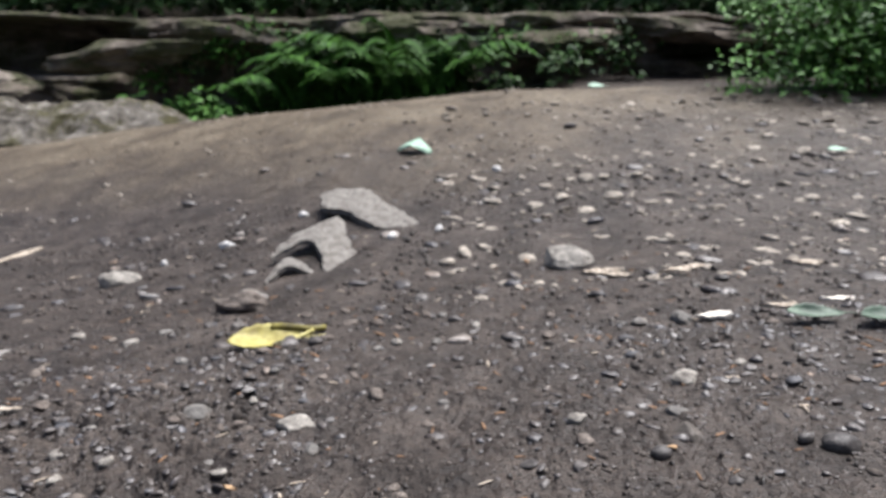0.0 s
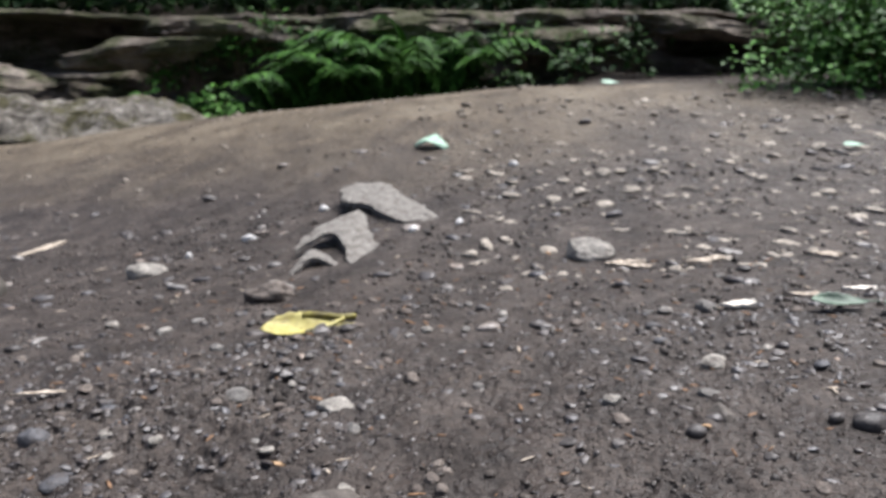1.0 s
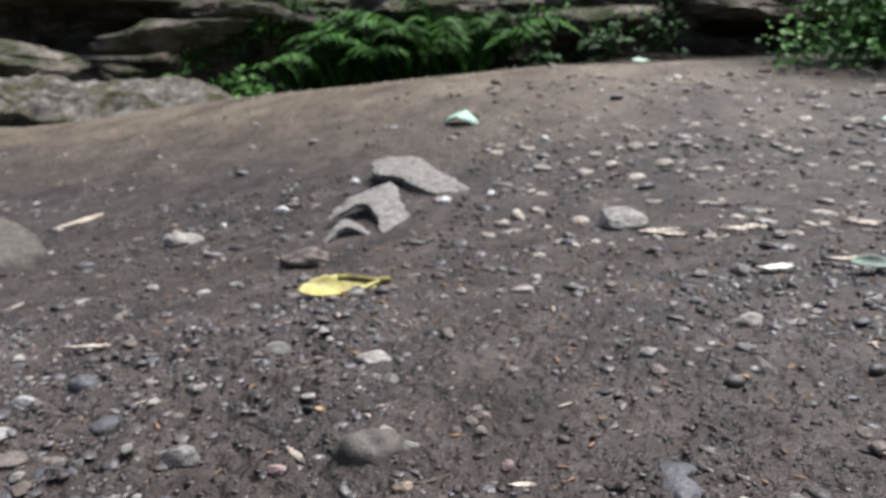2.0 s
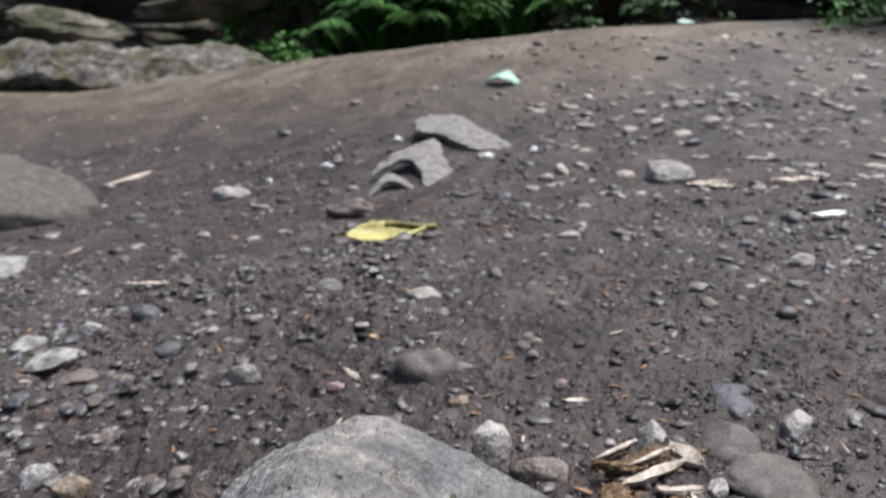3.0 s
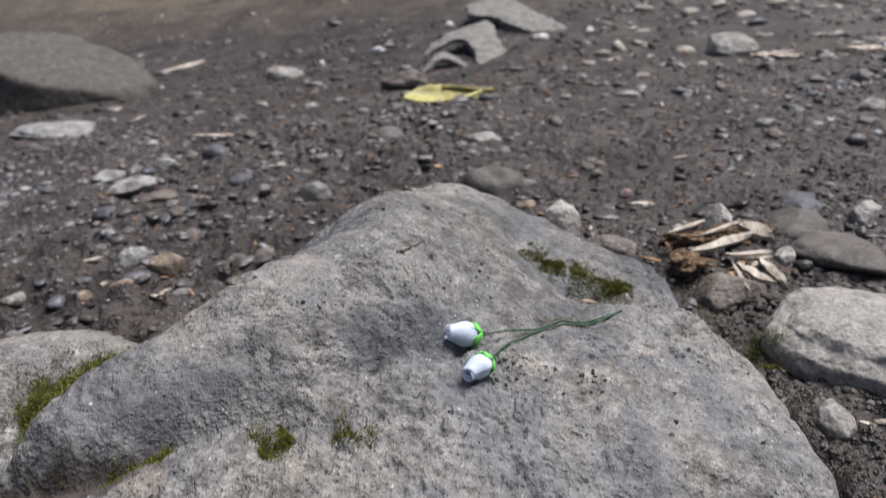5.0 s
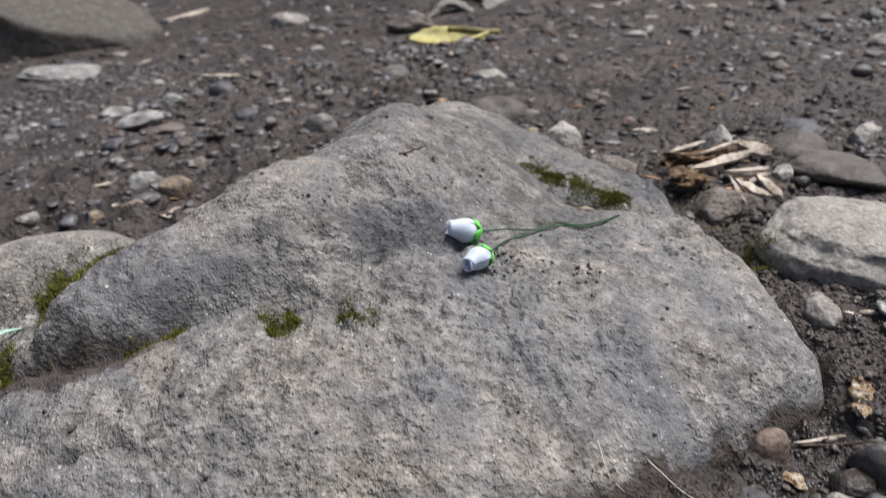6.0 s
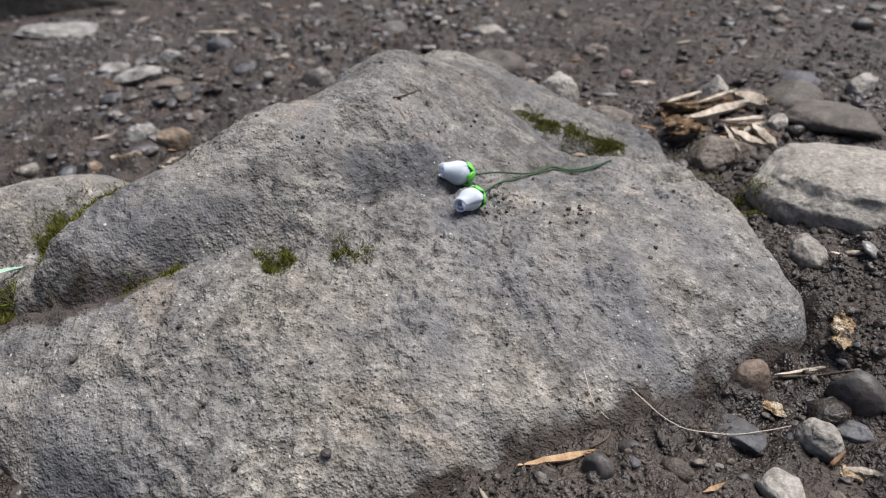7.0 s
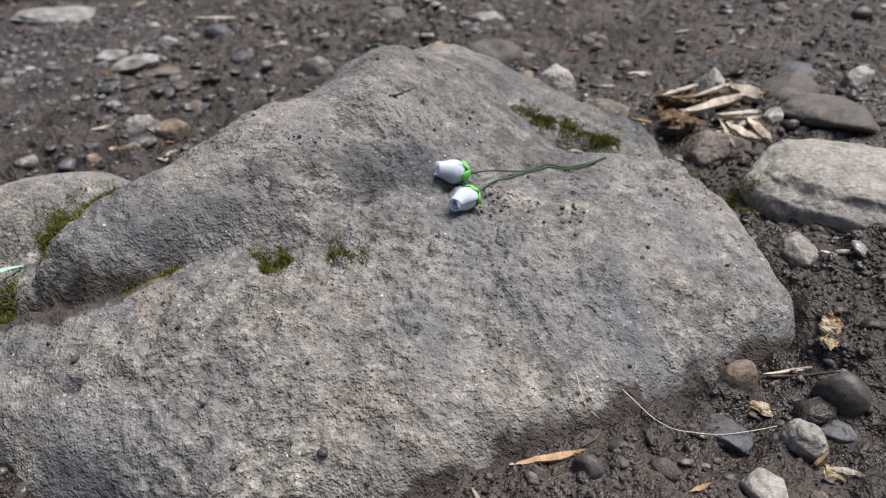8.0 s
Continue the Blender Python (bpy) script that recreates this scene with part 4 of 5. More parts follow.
# ---- moss on the boulder ----
def moss_patch(a, b, wide, count, long, seed):
    rng = np.random.default_rng(seed)
    t, off = rng.uniform(0, 1, count), rng.normal(0, wide, count)
    dx, dy = b[0] - a[0], b[1] - a[1]
    n = math.hypot(dx, dy)
    x, y = a[0] + dx * t - dy / n * off, a[1] + dy * t + dx / n * off
    keep = fbm(x * 180, y * 180, 0, 2, seed) > rng.uniform(-0.55, 0.0, count)
    x, y = x[keep], y[keep]
    base = np.stack([x, y, top_of(x, y) - 0.0004], -1)
    way = np.stack([rng.normal(0, 0.9, len(x)), rng.normal(0, 0.9, len(x)), np.ones(len(x))], -1)
    way /= np.linalg.norm(way, axis=1, keepdims=True)
    up = rng.normal(size=way.shape)
    length = 0.62 * long * rng.uniform(0.4, 1.2, len(x)) * (0.6 + 0.6 * (fbm(x * 120, y * 120, 0, 2, seed + 3) > 0))
    me = leaf_mesh("moss_patch", base, way, up, length, np.full(len(x), 0.00085), MOSS, 0.3, 1)
    tagged(new("moss_patch", me), "small cushion of yellow-green moss on the boulder", "moss", "moss on the boulder", "stuff")


DEPS = bpy.context.evaluated_depsgraph_get()
DEPS.update()


def top_of(x, y):
    """Heights of what lies highest at each place."""
    out = []
    for px, py in zip(np.atleast_1d(x), np.atleast_1d(y)):
        hit, where, *_ = scene.ray_cast(DEPS, Vector((px, py, 0.5)), Vector((0, 0, -1)))
        out.append(where.z if hit else float(ground_z(px, py)))
    return np.array(out)


# along the gap behind the boulder, in the crevice, and in the crack
moss_patch((-0.310, 0.116), (-0.272, 0.154), 0.0085, 13000, 0.0066, 1)
moss_patch((-0.298, 0.098), (-0.270, 0.128), 0.0040, 4000, 0.0050, 2)
moss_patch((-0.296, 0.126), (-0.264, 0.156), 0.0070, 5600, 0.0060, 14)
moss_patch((-0.330, 0.066), (-0.298, 0.078), 0.0075, 5200, 0.0075, 3)
moss_patch((-0.250, 0.0820), (-0.224, 0.0945), 0.0022, 5500, 0.0038, 4)
moss_patch((-0.284, 0.0825), (-0.247, 0.0880), 0.0018, 420, 0.0030, 12)
moss_patch((-0.193, 0.0990), (-0.183, 0.1080), 0.0036, 5500, 0.0042, 5)
moss_patch((-0.164, 0.107), (-0.147, 0.109), 0.0036, 2600, 0.0034, 6)
moss_patch((-0.100, 0.286), (-0.072, 0.272), 0.0056, 7000, 0.0048, 7)
moss_patch((-0.072, 0.271), (-0.036, 0.267), 0.0066, 8000, 0.0050, 8)
moss_patch((-0.090, 0.204), (-0.066, 0.214), 0.0032, 900, 0.0036, 9)
moss_patch((0.000, 0.303), (0.024, 0.262), 0.0050, 1800, 0.0030, 10)
moss_patch((0.027, 0.252), (0.026, 0.212), 0.0042, 5200, 0.0040, 15)
moss_patch((-0.122, 0.240), (-0.110, 0.248), 0.004, 420, 0.0026, 11)
moss_patch((0.004, 0.335), (0.012, 0.30), 0.004, 800, 0.003, 13)


# ---- two artificial rosebuds ----
PETAL = plain_paint("white_foam_petal", (0.58, 0.66, 0.84), 0.55, 0.35, 500, 0.04)
foam = PETAL.node_tree.nodes["Principled BSDF"]
foam.inputs["Subsurface Weight"].default_value, foam.inputs["Subsurface Scale"].default_value = 0.8, 0.006
foam.inputs["Subsurface Radius"].default_value = (1.0, 1.0, 1.0)
SEPAL = plain_paint("bright_green_sepal", (0.13, 0.48, 0.06), 0.5, 0.4, 500, 0.12)
STALK = plain_paint("dark_green_wire", (0.012, 0.045, 0.012), 0.5, 0.4, 500, 0.2)


def smooth_step(t):
    return float(smooth(t))


def rosebud(base, tip, stalk_line, label, lean):
    """A barrel of overlapping foam petals, open at its end, in a cap of sepals."""
    base, tip = Vector(base), Vector(tip)
    long = (tip - base).length
    thing = new("artificial_flower")
    place = Matrix.Translation(base) @ (tip - base).to_track_quat("Z", "Y").to_matrix().to_4x4()
    for k, (wide, high, half) in enumerate(((1.0, 1.0, 1.75), (0.95, 0.97, 1.75), (0.88, 1.0, 1.6), (0.70, 0.97, 1.5), (0.46, 0.95, 1.4))):
        rows, cols, v = 16, 20, []
        for i in range(rows):
            t = i / (rows - 1)
            r = long * wide * (0.17 + 0.20 * math.sin(min(1, t * 2.0) * math.pi / 2)) * (1 - 0.38 * smooth_step((t - 0.45) / 0.55))
            for j in range(cols):
                u = 2 * j / (cols - 1) - 1
                a = lean + k * 2.35 + u * half
                spiral = 1 - 0.10 * (u + 1) * 0.5
                v.append((r * spiral * math.cos(a), r * spiral * math.sin(a), long * high * (t - 0.10 * t * abs(u) ** 2.2 + 0.015 * t * math.sin(5 * u + k))))
        petal = part("petal", mesh_of("petal", v, grid_faces(rows, cols).tolist(), PETAL), thing, m=place)
        petal.modifiers.new("thickness", "SOLIDIFY").thickness = 0.0005
    v, f = ball(3)
    part("bud_core", mesh_of("bud_core", np.sign(v) * np.abs(v) ** 0.8 * (0.29 * long, 0.29 * long, 0.36 * long) + (0, 0, 0.48 * long), f, PETAL), thing, m=place)
    for k in range(5):
        rows, cols, v = 7, 7, []
        for i in range(rows):
            t = i / (rows - 1)
            r = long * (0.05 + 0.295 * min(1, t * 1.5) ** 0.6)
            for j in range(cols):
                u = (2 * j / (cols - 1) - 1) * 0.66 * (1 - max(0, t - 0.45) ** 1.3 * 1.6)
                a = k * math.tau / 5 + u
                v.append((r * math.cos(a), r * math.sin(a), long * (-0.08 + (0.36 + 0.05 * math.sin(3 * k)) * t)))
        sepal = part("sepal", mesh_of("sepal", v, grid_faces(rows, cols).tolist(), SEPAL), thing, "bright green sepal", m=place)
        sepal.modifiers.new("thickness", "SOLIDIFY").thickness = 0.0005
    start = base - (tip - base) * 0.06
    line = curve_points([(start.x, start.y, 0.0)] + [(x, y, 0.0) for x, y in stalk_line], 8)
    z = top_of(line[:, 0], line[:, 1])
    for _ in range(12):
        z = np.maximum(z, np.convolve(np.pad(z, 1, mode="edge"), (0.25, 0.5, 0.25), "valid"))
    t = np.linspace(0, 1, len(z))
    drop = smooth(t / 0.35)
    line[:, 2] = (start.z * (1 - drop)) + (z + 0.0007) * drop
    part("stem", tube("stem", line, 0.00048, STALK, 8), thing, "thin dark green wire stem")
    return tagged(thing, label, "flower", "pair of artificial rosebuds")


def on_top(x, y, lift=0.0):
    return (x, y, float(top_of(x, y)[0]) + lift)


rosebud(on_top(-0.1145, 0.1740, 0.0052), on_top(-0.1285, 0.1665, 0.0054), [(-0.0875, 0.1973), (-0.068, 0.2105), (-0.046, 0.2255)],
        "white artificial rosebud with green sepals on the boulder", 0.4)
rosebud(on_top(-0.1085, 0.1575, 0.0052), on_top(-0.1165, 0.1440, 0.0058), [(-0.0985, 0.1800), (-0.0885, 0.1935), (-0.068, 0.2070), (-0.049, 0.2230)],
        "white artificial rosebud, half open, with green sepals", 1.9)


# ---- bits of wood ----
def splinter(name, x0, y0, x1, y1, wide, material, label, seed, thick=0.25, lift=0.0, group="splinters of wood", category="wood chip"):
    """A torn flat flake of wood, ragged along its edges."""
    rng = np.random.default_rng(seed)
    long = math.hypot(x1 - x0, y1 - y0)
    rows, v = 10, []
    slant = rng.uniform(-0.5, 0.5)
    for i in range(rows):
        t = i / (rows - 1)
        end = min(1.0, 0.35 + 2.2 * min(t, 1 - t))
        left, right = (wide * 0.5 * end * (1 + 0.16 * rng.normal()) for _ in (0, 1))
        h = thick * wide * (0.5 + 0.12 * rng.normal())
        x, twist = (t - 0.5) * long, 0.35 * (t - 0.5) * wide
        skew = slant * wide if i in (0, rows - 1) else 0
        v += [(x - skew, -left, -twist - h), (x + skew, right, twist - h), (x + skew, right * 0.85, twist + h), (x, 0.1 * wide * rng.normal(), h * 1.25), (x - skew, -left * 0.9, -twist + h)]
    faces = grid_faces(rows, 5, True).tolist() + [[4, 3, 2, 1, 0], list(range((rows - 1) * 5, rows * 5))]
    ob = new(name, mesh_of(name, v, faces, material, False))
    mx, my = (x0 + x1) / 2, (y0 + y1) / 2
    z0, z1, zm = top_of([x0, x1, mx], [y0, y1, my])
    z = max(zm, (z0 + z1) / 2)
    ob.matrix_world = pose(mx, my, z + thick * wide * 0.4 + lift, rng.uniform(4, 28), -math.degrees(math.atan2(z1 - z0, long)), math.degrees(math.atan2(y1 - y0, x1 - x0)))
    return tagged(ob, label, category, group)


PALE_CHIP = "pale torn splinter of rotten wood on soil"
for n, (*row, lift) in enumerate([(-0.008, 0.367, 0.023, 0.385, 0.0038, 0.008), (0.006, 0.343, 0.051, 0.360, 0.0066, 0.006), (0.012, 0.353, 0.044, 0.367, 0.0034, 0.009), (0.042, 0.378, 0.062, 0.356, 0.0120, 0.007),
                                  (0.027, 0.336, 0.056, 0.334, 0.0046, 0.004), (0.034, 0.330, 0.051, 0.307, 0.0066, 0.003), (0.048, 0.333, 0.060, 0.309, 0.0060, 0.003), (0.029, 0.342, 0.044, 0.332, 0.0050, 0.004),
                                  (0.027, 0.315, 0.035, 0.289, 0.0022, 0.0), (-0.022, 0.475, 0.002, 0.476, 0.0044, 0.0), (-0.225, 0.570, -0.202, 0.541, 0.0067, 0.0)]):
    splinter("wood_splinter", *row, WOOD, PALE_CHIP, 400 + n, 0.3, lift)
for n, row in enumerate([(-0.004, 0.372, 0.020, 0.386, 0.0090), (0.004, 0.356, 0.048, 0.374, 0.0120), (-0.002, 0.344, 0.012, 0.328, 0.0110), (0.004, 0.350, 0.030, 0.352, 0.0080), (0.012, 0.366, 0.042, 0.380, 0.0080)]):
    splinter("rotten_wood", *row, BARK if n != 3 else WOOD, "brown rotten wood fragment in the splinter pile", 430 + n, 0.6)
loose = random.Random(5)
for n in range(12):
    x, y, a, long = loose.uniform(-0.004, 0.060), loose.uniform(0.318, 0.388), loose.uniform(-0.1, 0.6), loose.uniform(0.010, 0.026)
    splinter("wood_splinter", x - long / 2 * math.cos(a), y - long / 2 * math.sin(a), x + long / 2 * math.cos(a), y + long / 2 * math.sin(a), loose.uniform(0.002, 0.005),
             (WOOD, BARK, BARK, ORANGE_WOOD)[n % 4], ("pale", "brown", "brown", "tan")[n % 4] + " torn splinter in a small pile", 500 + n, 0.3)
for n, row in enumerate([(-0.633, 0.884, -0.562, 0.895, 0.0063), (-0.433, 0.341, -0.421, 0.347, 0.0039), (-0.486, 0.393, -0.454, 0.397, 0.0038), (-0.376, 0.328, -0.351, 0.322, 0.0045), (-0.354, 0.304, -0.349, 0.312, 0.0044), (0.0125, 0.0935, 0.031, 0.0925, 0.0018), (0.049, 0.165, 0.057, 0.164, 0.0014)]):
    splinter("wood_splinter", *row, WOOD, "thin pale sliver of wood on gravel", 450 + n, 0.5)
splinter("bark_strip", -1.33, 2.02, -1.25, 2.20, 0.020, WOOD, "pale strip of bark on the dark slope", 470, 0.3)
splinter("white_chip", 0.371, 1.017, 0.425, 1.018, 0.0134, WHITE_CHIP, "flat whitish wood chip leaning on a stone", 471, 0.3, 0.006)
splinter("white_chip", 0.575, 1.062, 0.625, 1.052, 0.012, WHITE_CHIP, "flat whitish wood chip on gravel", 472, 0.3)
for n, row in enumerate([(-0.080, 0.0355, -0.055, 0.0435, 0.0024), (-0.021, 0.032, -0.014, 0.034, 0.0018), (-0.216, 0.646, -0.202, 0.640, 0.0050), (0.213, 0.628, 0.226, 0.641, 0.0050)]):
    splinter("orange_flake", *row, ORANGE_WOOD, "small orange flake of dry wood", 480 + n, 0.3)
def torn_paint(name, *tones):
    p = Paint(name, 0.85, 0.2)
    colour = p.ramp(p.noise(210, 6, 0.75), *zip((0.34, 0.46, 0.56, 0.66), tones))
    p.bump((p.noise(500, 5, 0.7), 0.003))
    return p.done(colour)


TORN = torn_paint("torn_inner_bark", (0.06, 0.038, 0.022), (0.30, 0.20, 0.105), (0.47, 0.37, 0.245), (0.72, 0.67, 0.58))
ROTTEN = torn_paint("rotten_wood", (0.030, 0.018, 0.010), (0.095, 0.058, 0.030), (0.20, 0.13, 0.07), (0.42, 0.32, 0.20))


def bark_scrap(x, y, long, wide, turn, label, seed, material=TORN):
    """A shred of torn bark: a ragged, crumpled flake."""
    v, f = pebble(4, seed, 0.42, 2, 0.13)
    v = v * (0.5 * long, 0.5 * wide, 0.20 * wide)
    v[:, 1] += 0.25 * wide * fbm(v[:, 0] * 400, seed, 0, 2, seed)
    v = v * 1.35
    ob = new("bark_piece", mesh_of("bark_piece", v, f, material))
    ob.matrix_world = pose(x, y, float(top_of(x, y)[0]) + 0.30 * wide, 6, 3, turn)
    return tagged(ob, label, "bark", "scraps of bark")


bark_scrap(0.0415, 0.1125, 0.026, 0.0062, 76, "whitish and tan torn shred of bark on soil", 491)
bark_scrap(0.0285, 0.0435, 0.011, 0.0042, -38, "tan torn shred of bark on wet soil", 492)
bark_scrap(0.0085, 0.0745, 0.0075, 0.0036, -60, "tan torn shred of bark on wet soil", 493)
splinter("wood_splinter", 0.025, 0.048, 0.034, 0.041, 0.0024, WOOD, "pale sliver beside a shred of bark", 495, 0.4)
for n, (x, y, long, wide, turn) in enumerate([(0.001, 0.324, 0.020, 0.012, -60), (0.008, 0.334, 0.016, 0.008, -40), (0.020, 0.362, 0.034, 0.013, 20), (0.002, 0.374, 0.018, 0.009, 30), (0.034, 0.366, 0.022, 0.010, 10)]):
    bark_scrap(x, y, long, wide, turn, "brown fibrous shred of rotten wood in the pile", 530 + n, ROTTEN)
for n, row in enumerate([(0.270, 1.355, 0.345, 1.328, 0.020), (0.300, 1.318, 0.352, 1.302, 0.012), (0.395, 1.270, 0.455, 1.285, 0.018), (0.430, 1.300, 0.490, 1.322, 0.013), (0.640, 1.318, 0.700, 1.296, 0.020), (0.480, 1.050, 0.530, 1.032, 0.012)]):
    splinter("wood_splinter", *row, WOOD, "pale torn chip of wood on the slope", 560 + n, 0.35)

THREAD = plain_paint("pale_fibre", (0.42, 0.38, 0.31), 0.6, 0.3)
def draped(line, lift, steps=6):
    """A line laid over what lies below it, without sharp dips."""
    p = curve_points([(x, y, 0.0) for x, y in line], steps)
    z = top_of(p[:, 0], p[:, 1])
    for k in range(8):
        z = (np.maximum if k < 2 else np.fmax)(z if k < 4 else z - 0.0004, np.convolve(np.pad(z, 1, mode="edge"), (0.25, 0.5, 0.25), "valid"))
    p[:, 2] = z + lift
    return p


def fibre_line(line):
    """A stiff thread lying on the highest things under it."""
    p = curve_points([(x, y, 0.0) for x, y in line], 8)
    z = top_of(p[:, 0], p[:, 1])
    k = np.arange(len(z))
    slope, level = np.polyfit(k[14:], z[14:], 1)
    flat = slope * k + level
    p[:, 2] = np.where(k < 14, np.maximum(z, flat), np.maximum(flat + 0.0025, z + 0.0003))
    for _ in range(24):
        p[:, 2] = np.maximum(z + 0.0001, np.convolve(np.pad(p[:, 2], 1, mode="edge"), (0.25, 0.5, 0.25), "valid"))
    return p


thread = new("plant_fibre", tube("plant_fibre", fibre_line([(-0.0412, 0.0737), (-0.0363, 0.0675), (-0.0299, 0.0575), (-0.0230, 0.0535), (-0.0097, 0.0543), (0.0023, 0.0588), (0.0123, 0.0635)]), 0.00023, THREAD, 6, 0.6))
for line in ([(-0.0593, 0.0783), (-0.0569, 0.0709), (-0.0546, 0.0653)], [(-0.0529, 0.0653), (-0.0494, 0.0638)]):
    tagged(new("plant_fibre", tube("plant_fibre", draped(line, 0.0, 5), 0.00024, THREAD, 6, 0.5)), "short pale rootlet clinging to the boulder", "fibre")
tagged(thread, "thin pale curved plant fibre across boulder and soil", "fibre")
TWIG = wood_paint("dark_twig", (0.05, 0.038, 0.028), (0.12, 0.09, 0.065))
for x0, y0, x1, y1, r in [(-0.097, 0.481, -0.058, 0.511, 0.0011), (0.031, 0.320, 0.038, 0.295, 0.0009), (0.015, 0.093, 0.036, 0.083, 0.0007), (-0.056, 0.048, -0.049, 0.058, 0.0004)]:
    mid = ((x0 + x1) / 2 + 0.002, (y0 + y1) / 2)
    tagged(new("twig", tube("twig", curve_points([on_top(x0, y0, r), on_top(*mid, 1.5 * r), on_top(x1, y1, r)], 5), r, TWIG, 6, 0.6)), "thin dry brown twig on the soil", "twig", "twigs")


RUST_WOOD = wood_paint("rust_brown_wood", (0.085, 0.050, 0.029), (0.25, 0.150, 0.085))


def build_litter():
    """Needles and slivers too many to count."""
    rng = np.random.default_rng(23)
    for count, material, label, lo, hi, x0, x1, y0, y1 in ((300, RUST_WOOD, "scattered orange needles and flakes of wood", 0.006, 0.020, -0.7, 0.6, 0.0, 1.5), (240, WOOD, "scattered pale slivers of wood", 0.005, 0.022, -1.0, 0.9, 0.0, 1.9)):
        x, y = rng.uniform(x0, x1, count), rng.uniform(y0, y1, count)
        keep = np.hypot(x - ROCK_C[0], y - ROCK_C[1]) > rock_reach(np.arctan2(y - ROCK_C[1], x - ROCK_C[0])) * 1.02
        x, y = x[keep], y[keep]
        a = rng.uniform(0, np.pi, len(x))
        way = np.stack([np.cos(a), np.sin(a), rng.normal(0.05, 0.12, len(x))], -1)
        way /= np.linalg.norm(way, axis=1, keepdims=True)
        long = rng.uniform(lo, hi, len(x)) * (0.6 + 0.5 * y)
        base = np.stack([x, y, soil_top(x, y) + 0.002], -1)
        me = leaf_mesh("wood_litter", base, way, np.tile([0.0, 0.0, 1.0], (len(x), 1)), long, long * rng.uniform(0.10, 0.3, len(x)), material, 0.05, 3)
        ob = tagged(new("wood_litter", me), label, "litter", kind="stuff")
        ob.modifiers.new("thickness", "SOLIDIFY").thickness = 0.0012


build_litter()


# ---- fallen leaves ----
def fallen_leaf(name, x, y, long, wide, turn, material, label, fold=0.5, curl=0.15, tilt=(0, 0), lift=0.004, stalk=True):
    rows, cols = 26, 13
    v = []
    for i in range(rows):
        t = i / (rows - 1)
        w = wide * 0.5 * math.sin(math.pi * t**0.8) ** 0.8 * (1 + 0.06 * math.sin(t * 40))
        for j in range(cols):
            s = j / (cols - 1) * 2 - 1
            a = fold * (abs(s) ** 1.3)
            z = w * abs(s) * math.sin(a) + curl * long * (t - 0.5) ** 2 * 2 + 0.012 * long * math.sin(9 * t + 4 * s)
            v.append(((t - 0.5) * long, w * s * math.cos(a), z))
    thing = new(name)
    blade = part("blade", mesh_of("blade", v, grid_faces(rows, cols).tolist(), material), thing)
    blade.modifiers.new("thickness", "SOLIDIFY").thickness = long * 0.006
    if stalk:
        part("stalk", tube("stalk", curve_points([(0.5 * long, 0, curl * long * 0.5), (0.6 * long, 0.01 * long, curl * long * 0.5), (0.72 * long, 0.05 * long, curl * long * 0.2)], 4), long * 0.012, material, 6, 0.7), thing)
    thing.matrix_world = pose(x, y, float(top_of(x, y)[0]) + lift, tilt[0], tilt[1], turn)
    return tagged(thing, label, "leaf", "fallen leaves")


YELLOW = single_leaf_paint("yellow_leaf", (0.19, 0.155, 0.04), (0.33, 0.29, 0.085), (0.42, 0.38, 0.15))
OLIVE = single_leaf_paint("browned_leaf_rim", (0.055, 0.044, 0.010), (0.11, 0.092, 0.015), (0.22, 0.19, 0.03))
MINT = single_leaf_paint("pale_mint_leaf", (0.19, 0.29, 0.21), (0.27, 0.40, 0.30), (0.36, 0.50, 0.39))
GREEN = single_leaf_paint("grey_green_leaf", (0.035, 0.060, 0.040), (0.06, 0.095, 0.062), (0.10, 0.15, 0.10))
leaf = fallen_leaf("yellow_leaf", -0.276, 1.088, 0.128, 0.066, 12, YELLOW, "curled yellow fallen leaf with brown folded edge", 0.35, 0.06, (16, 0), 0.003)
part("rolled_rim", tube("rolled_rim", curve_points([(0.004, 0.027, 0.008), (0.022, 0.025, 0.009), (0.042, 0.020, 0.009), (0.062, 0.014, 0.009), (0.090, 0.018, 0.007)], 6), 0.0064, OLIVE, 10, 0.75), leaf, "browned olive rolled rim")
part("rolled_rim", tube("rolled_rim", curve_points([(0.020, -0.020, 0.005), (0.048, -0.004, 0.007), (0.070, 0.010, 0.009)], 6), 0.0045, YELLOW, 10, 0.8), leaf, "pale rolled rim")
fallen_leaf("pale_leaf", -0.098, 2.57, 0.080, 0.150, 70, MINT, "pale mint green fallen leaf, folded, underside up", -0.5, 0.10, (4, -16), 0.034)
fallen_leaf("pale_leaf", 1.231, 2.26, 0.06, 0.04, -10, MINT, "small pale green fallen leaf", 0.3, 0.1, (15, 0), 0.012)
fallen_leaf("pale_leaf", 0.78, 3.75, 0.09, 0.06, 10, MINT, "small pale green fallen leaf on the bank", 0.3, 0.1, (20, 0), 0.015)
fallen_leaf("green_leaf", 0.515, 0.955, 0.078, 0.034, -6, GREEN, "dull grey-green fallen leaf on gravel", 0.4, 0.1, (18, 0), 0.010)
fallen_leaf("green_leaf", 0.600, 0.935, 0.080, 0.036, 12, GREEN, "dull grey-green fallen leaf on gravel", 0.4, 0.1, (14, 0), 0.010)
fallen_leaf("grass_blade", -0.312, 0.096, 0.020, 0.0035, 42, MINT, "pale green scrap of grass on mossy stone", 0.4, 0.05, (0, 0), 0.004, False)


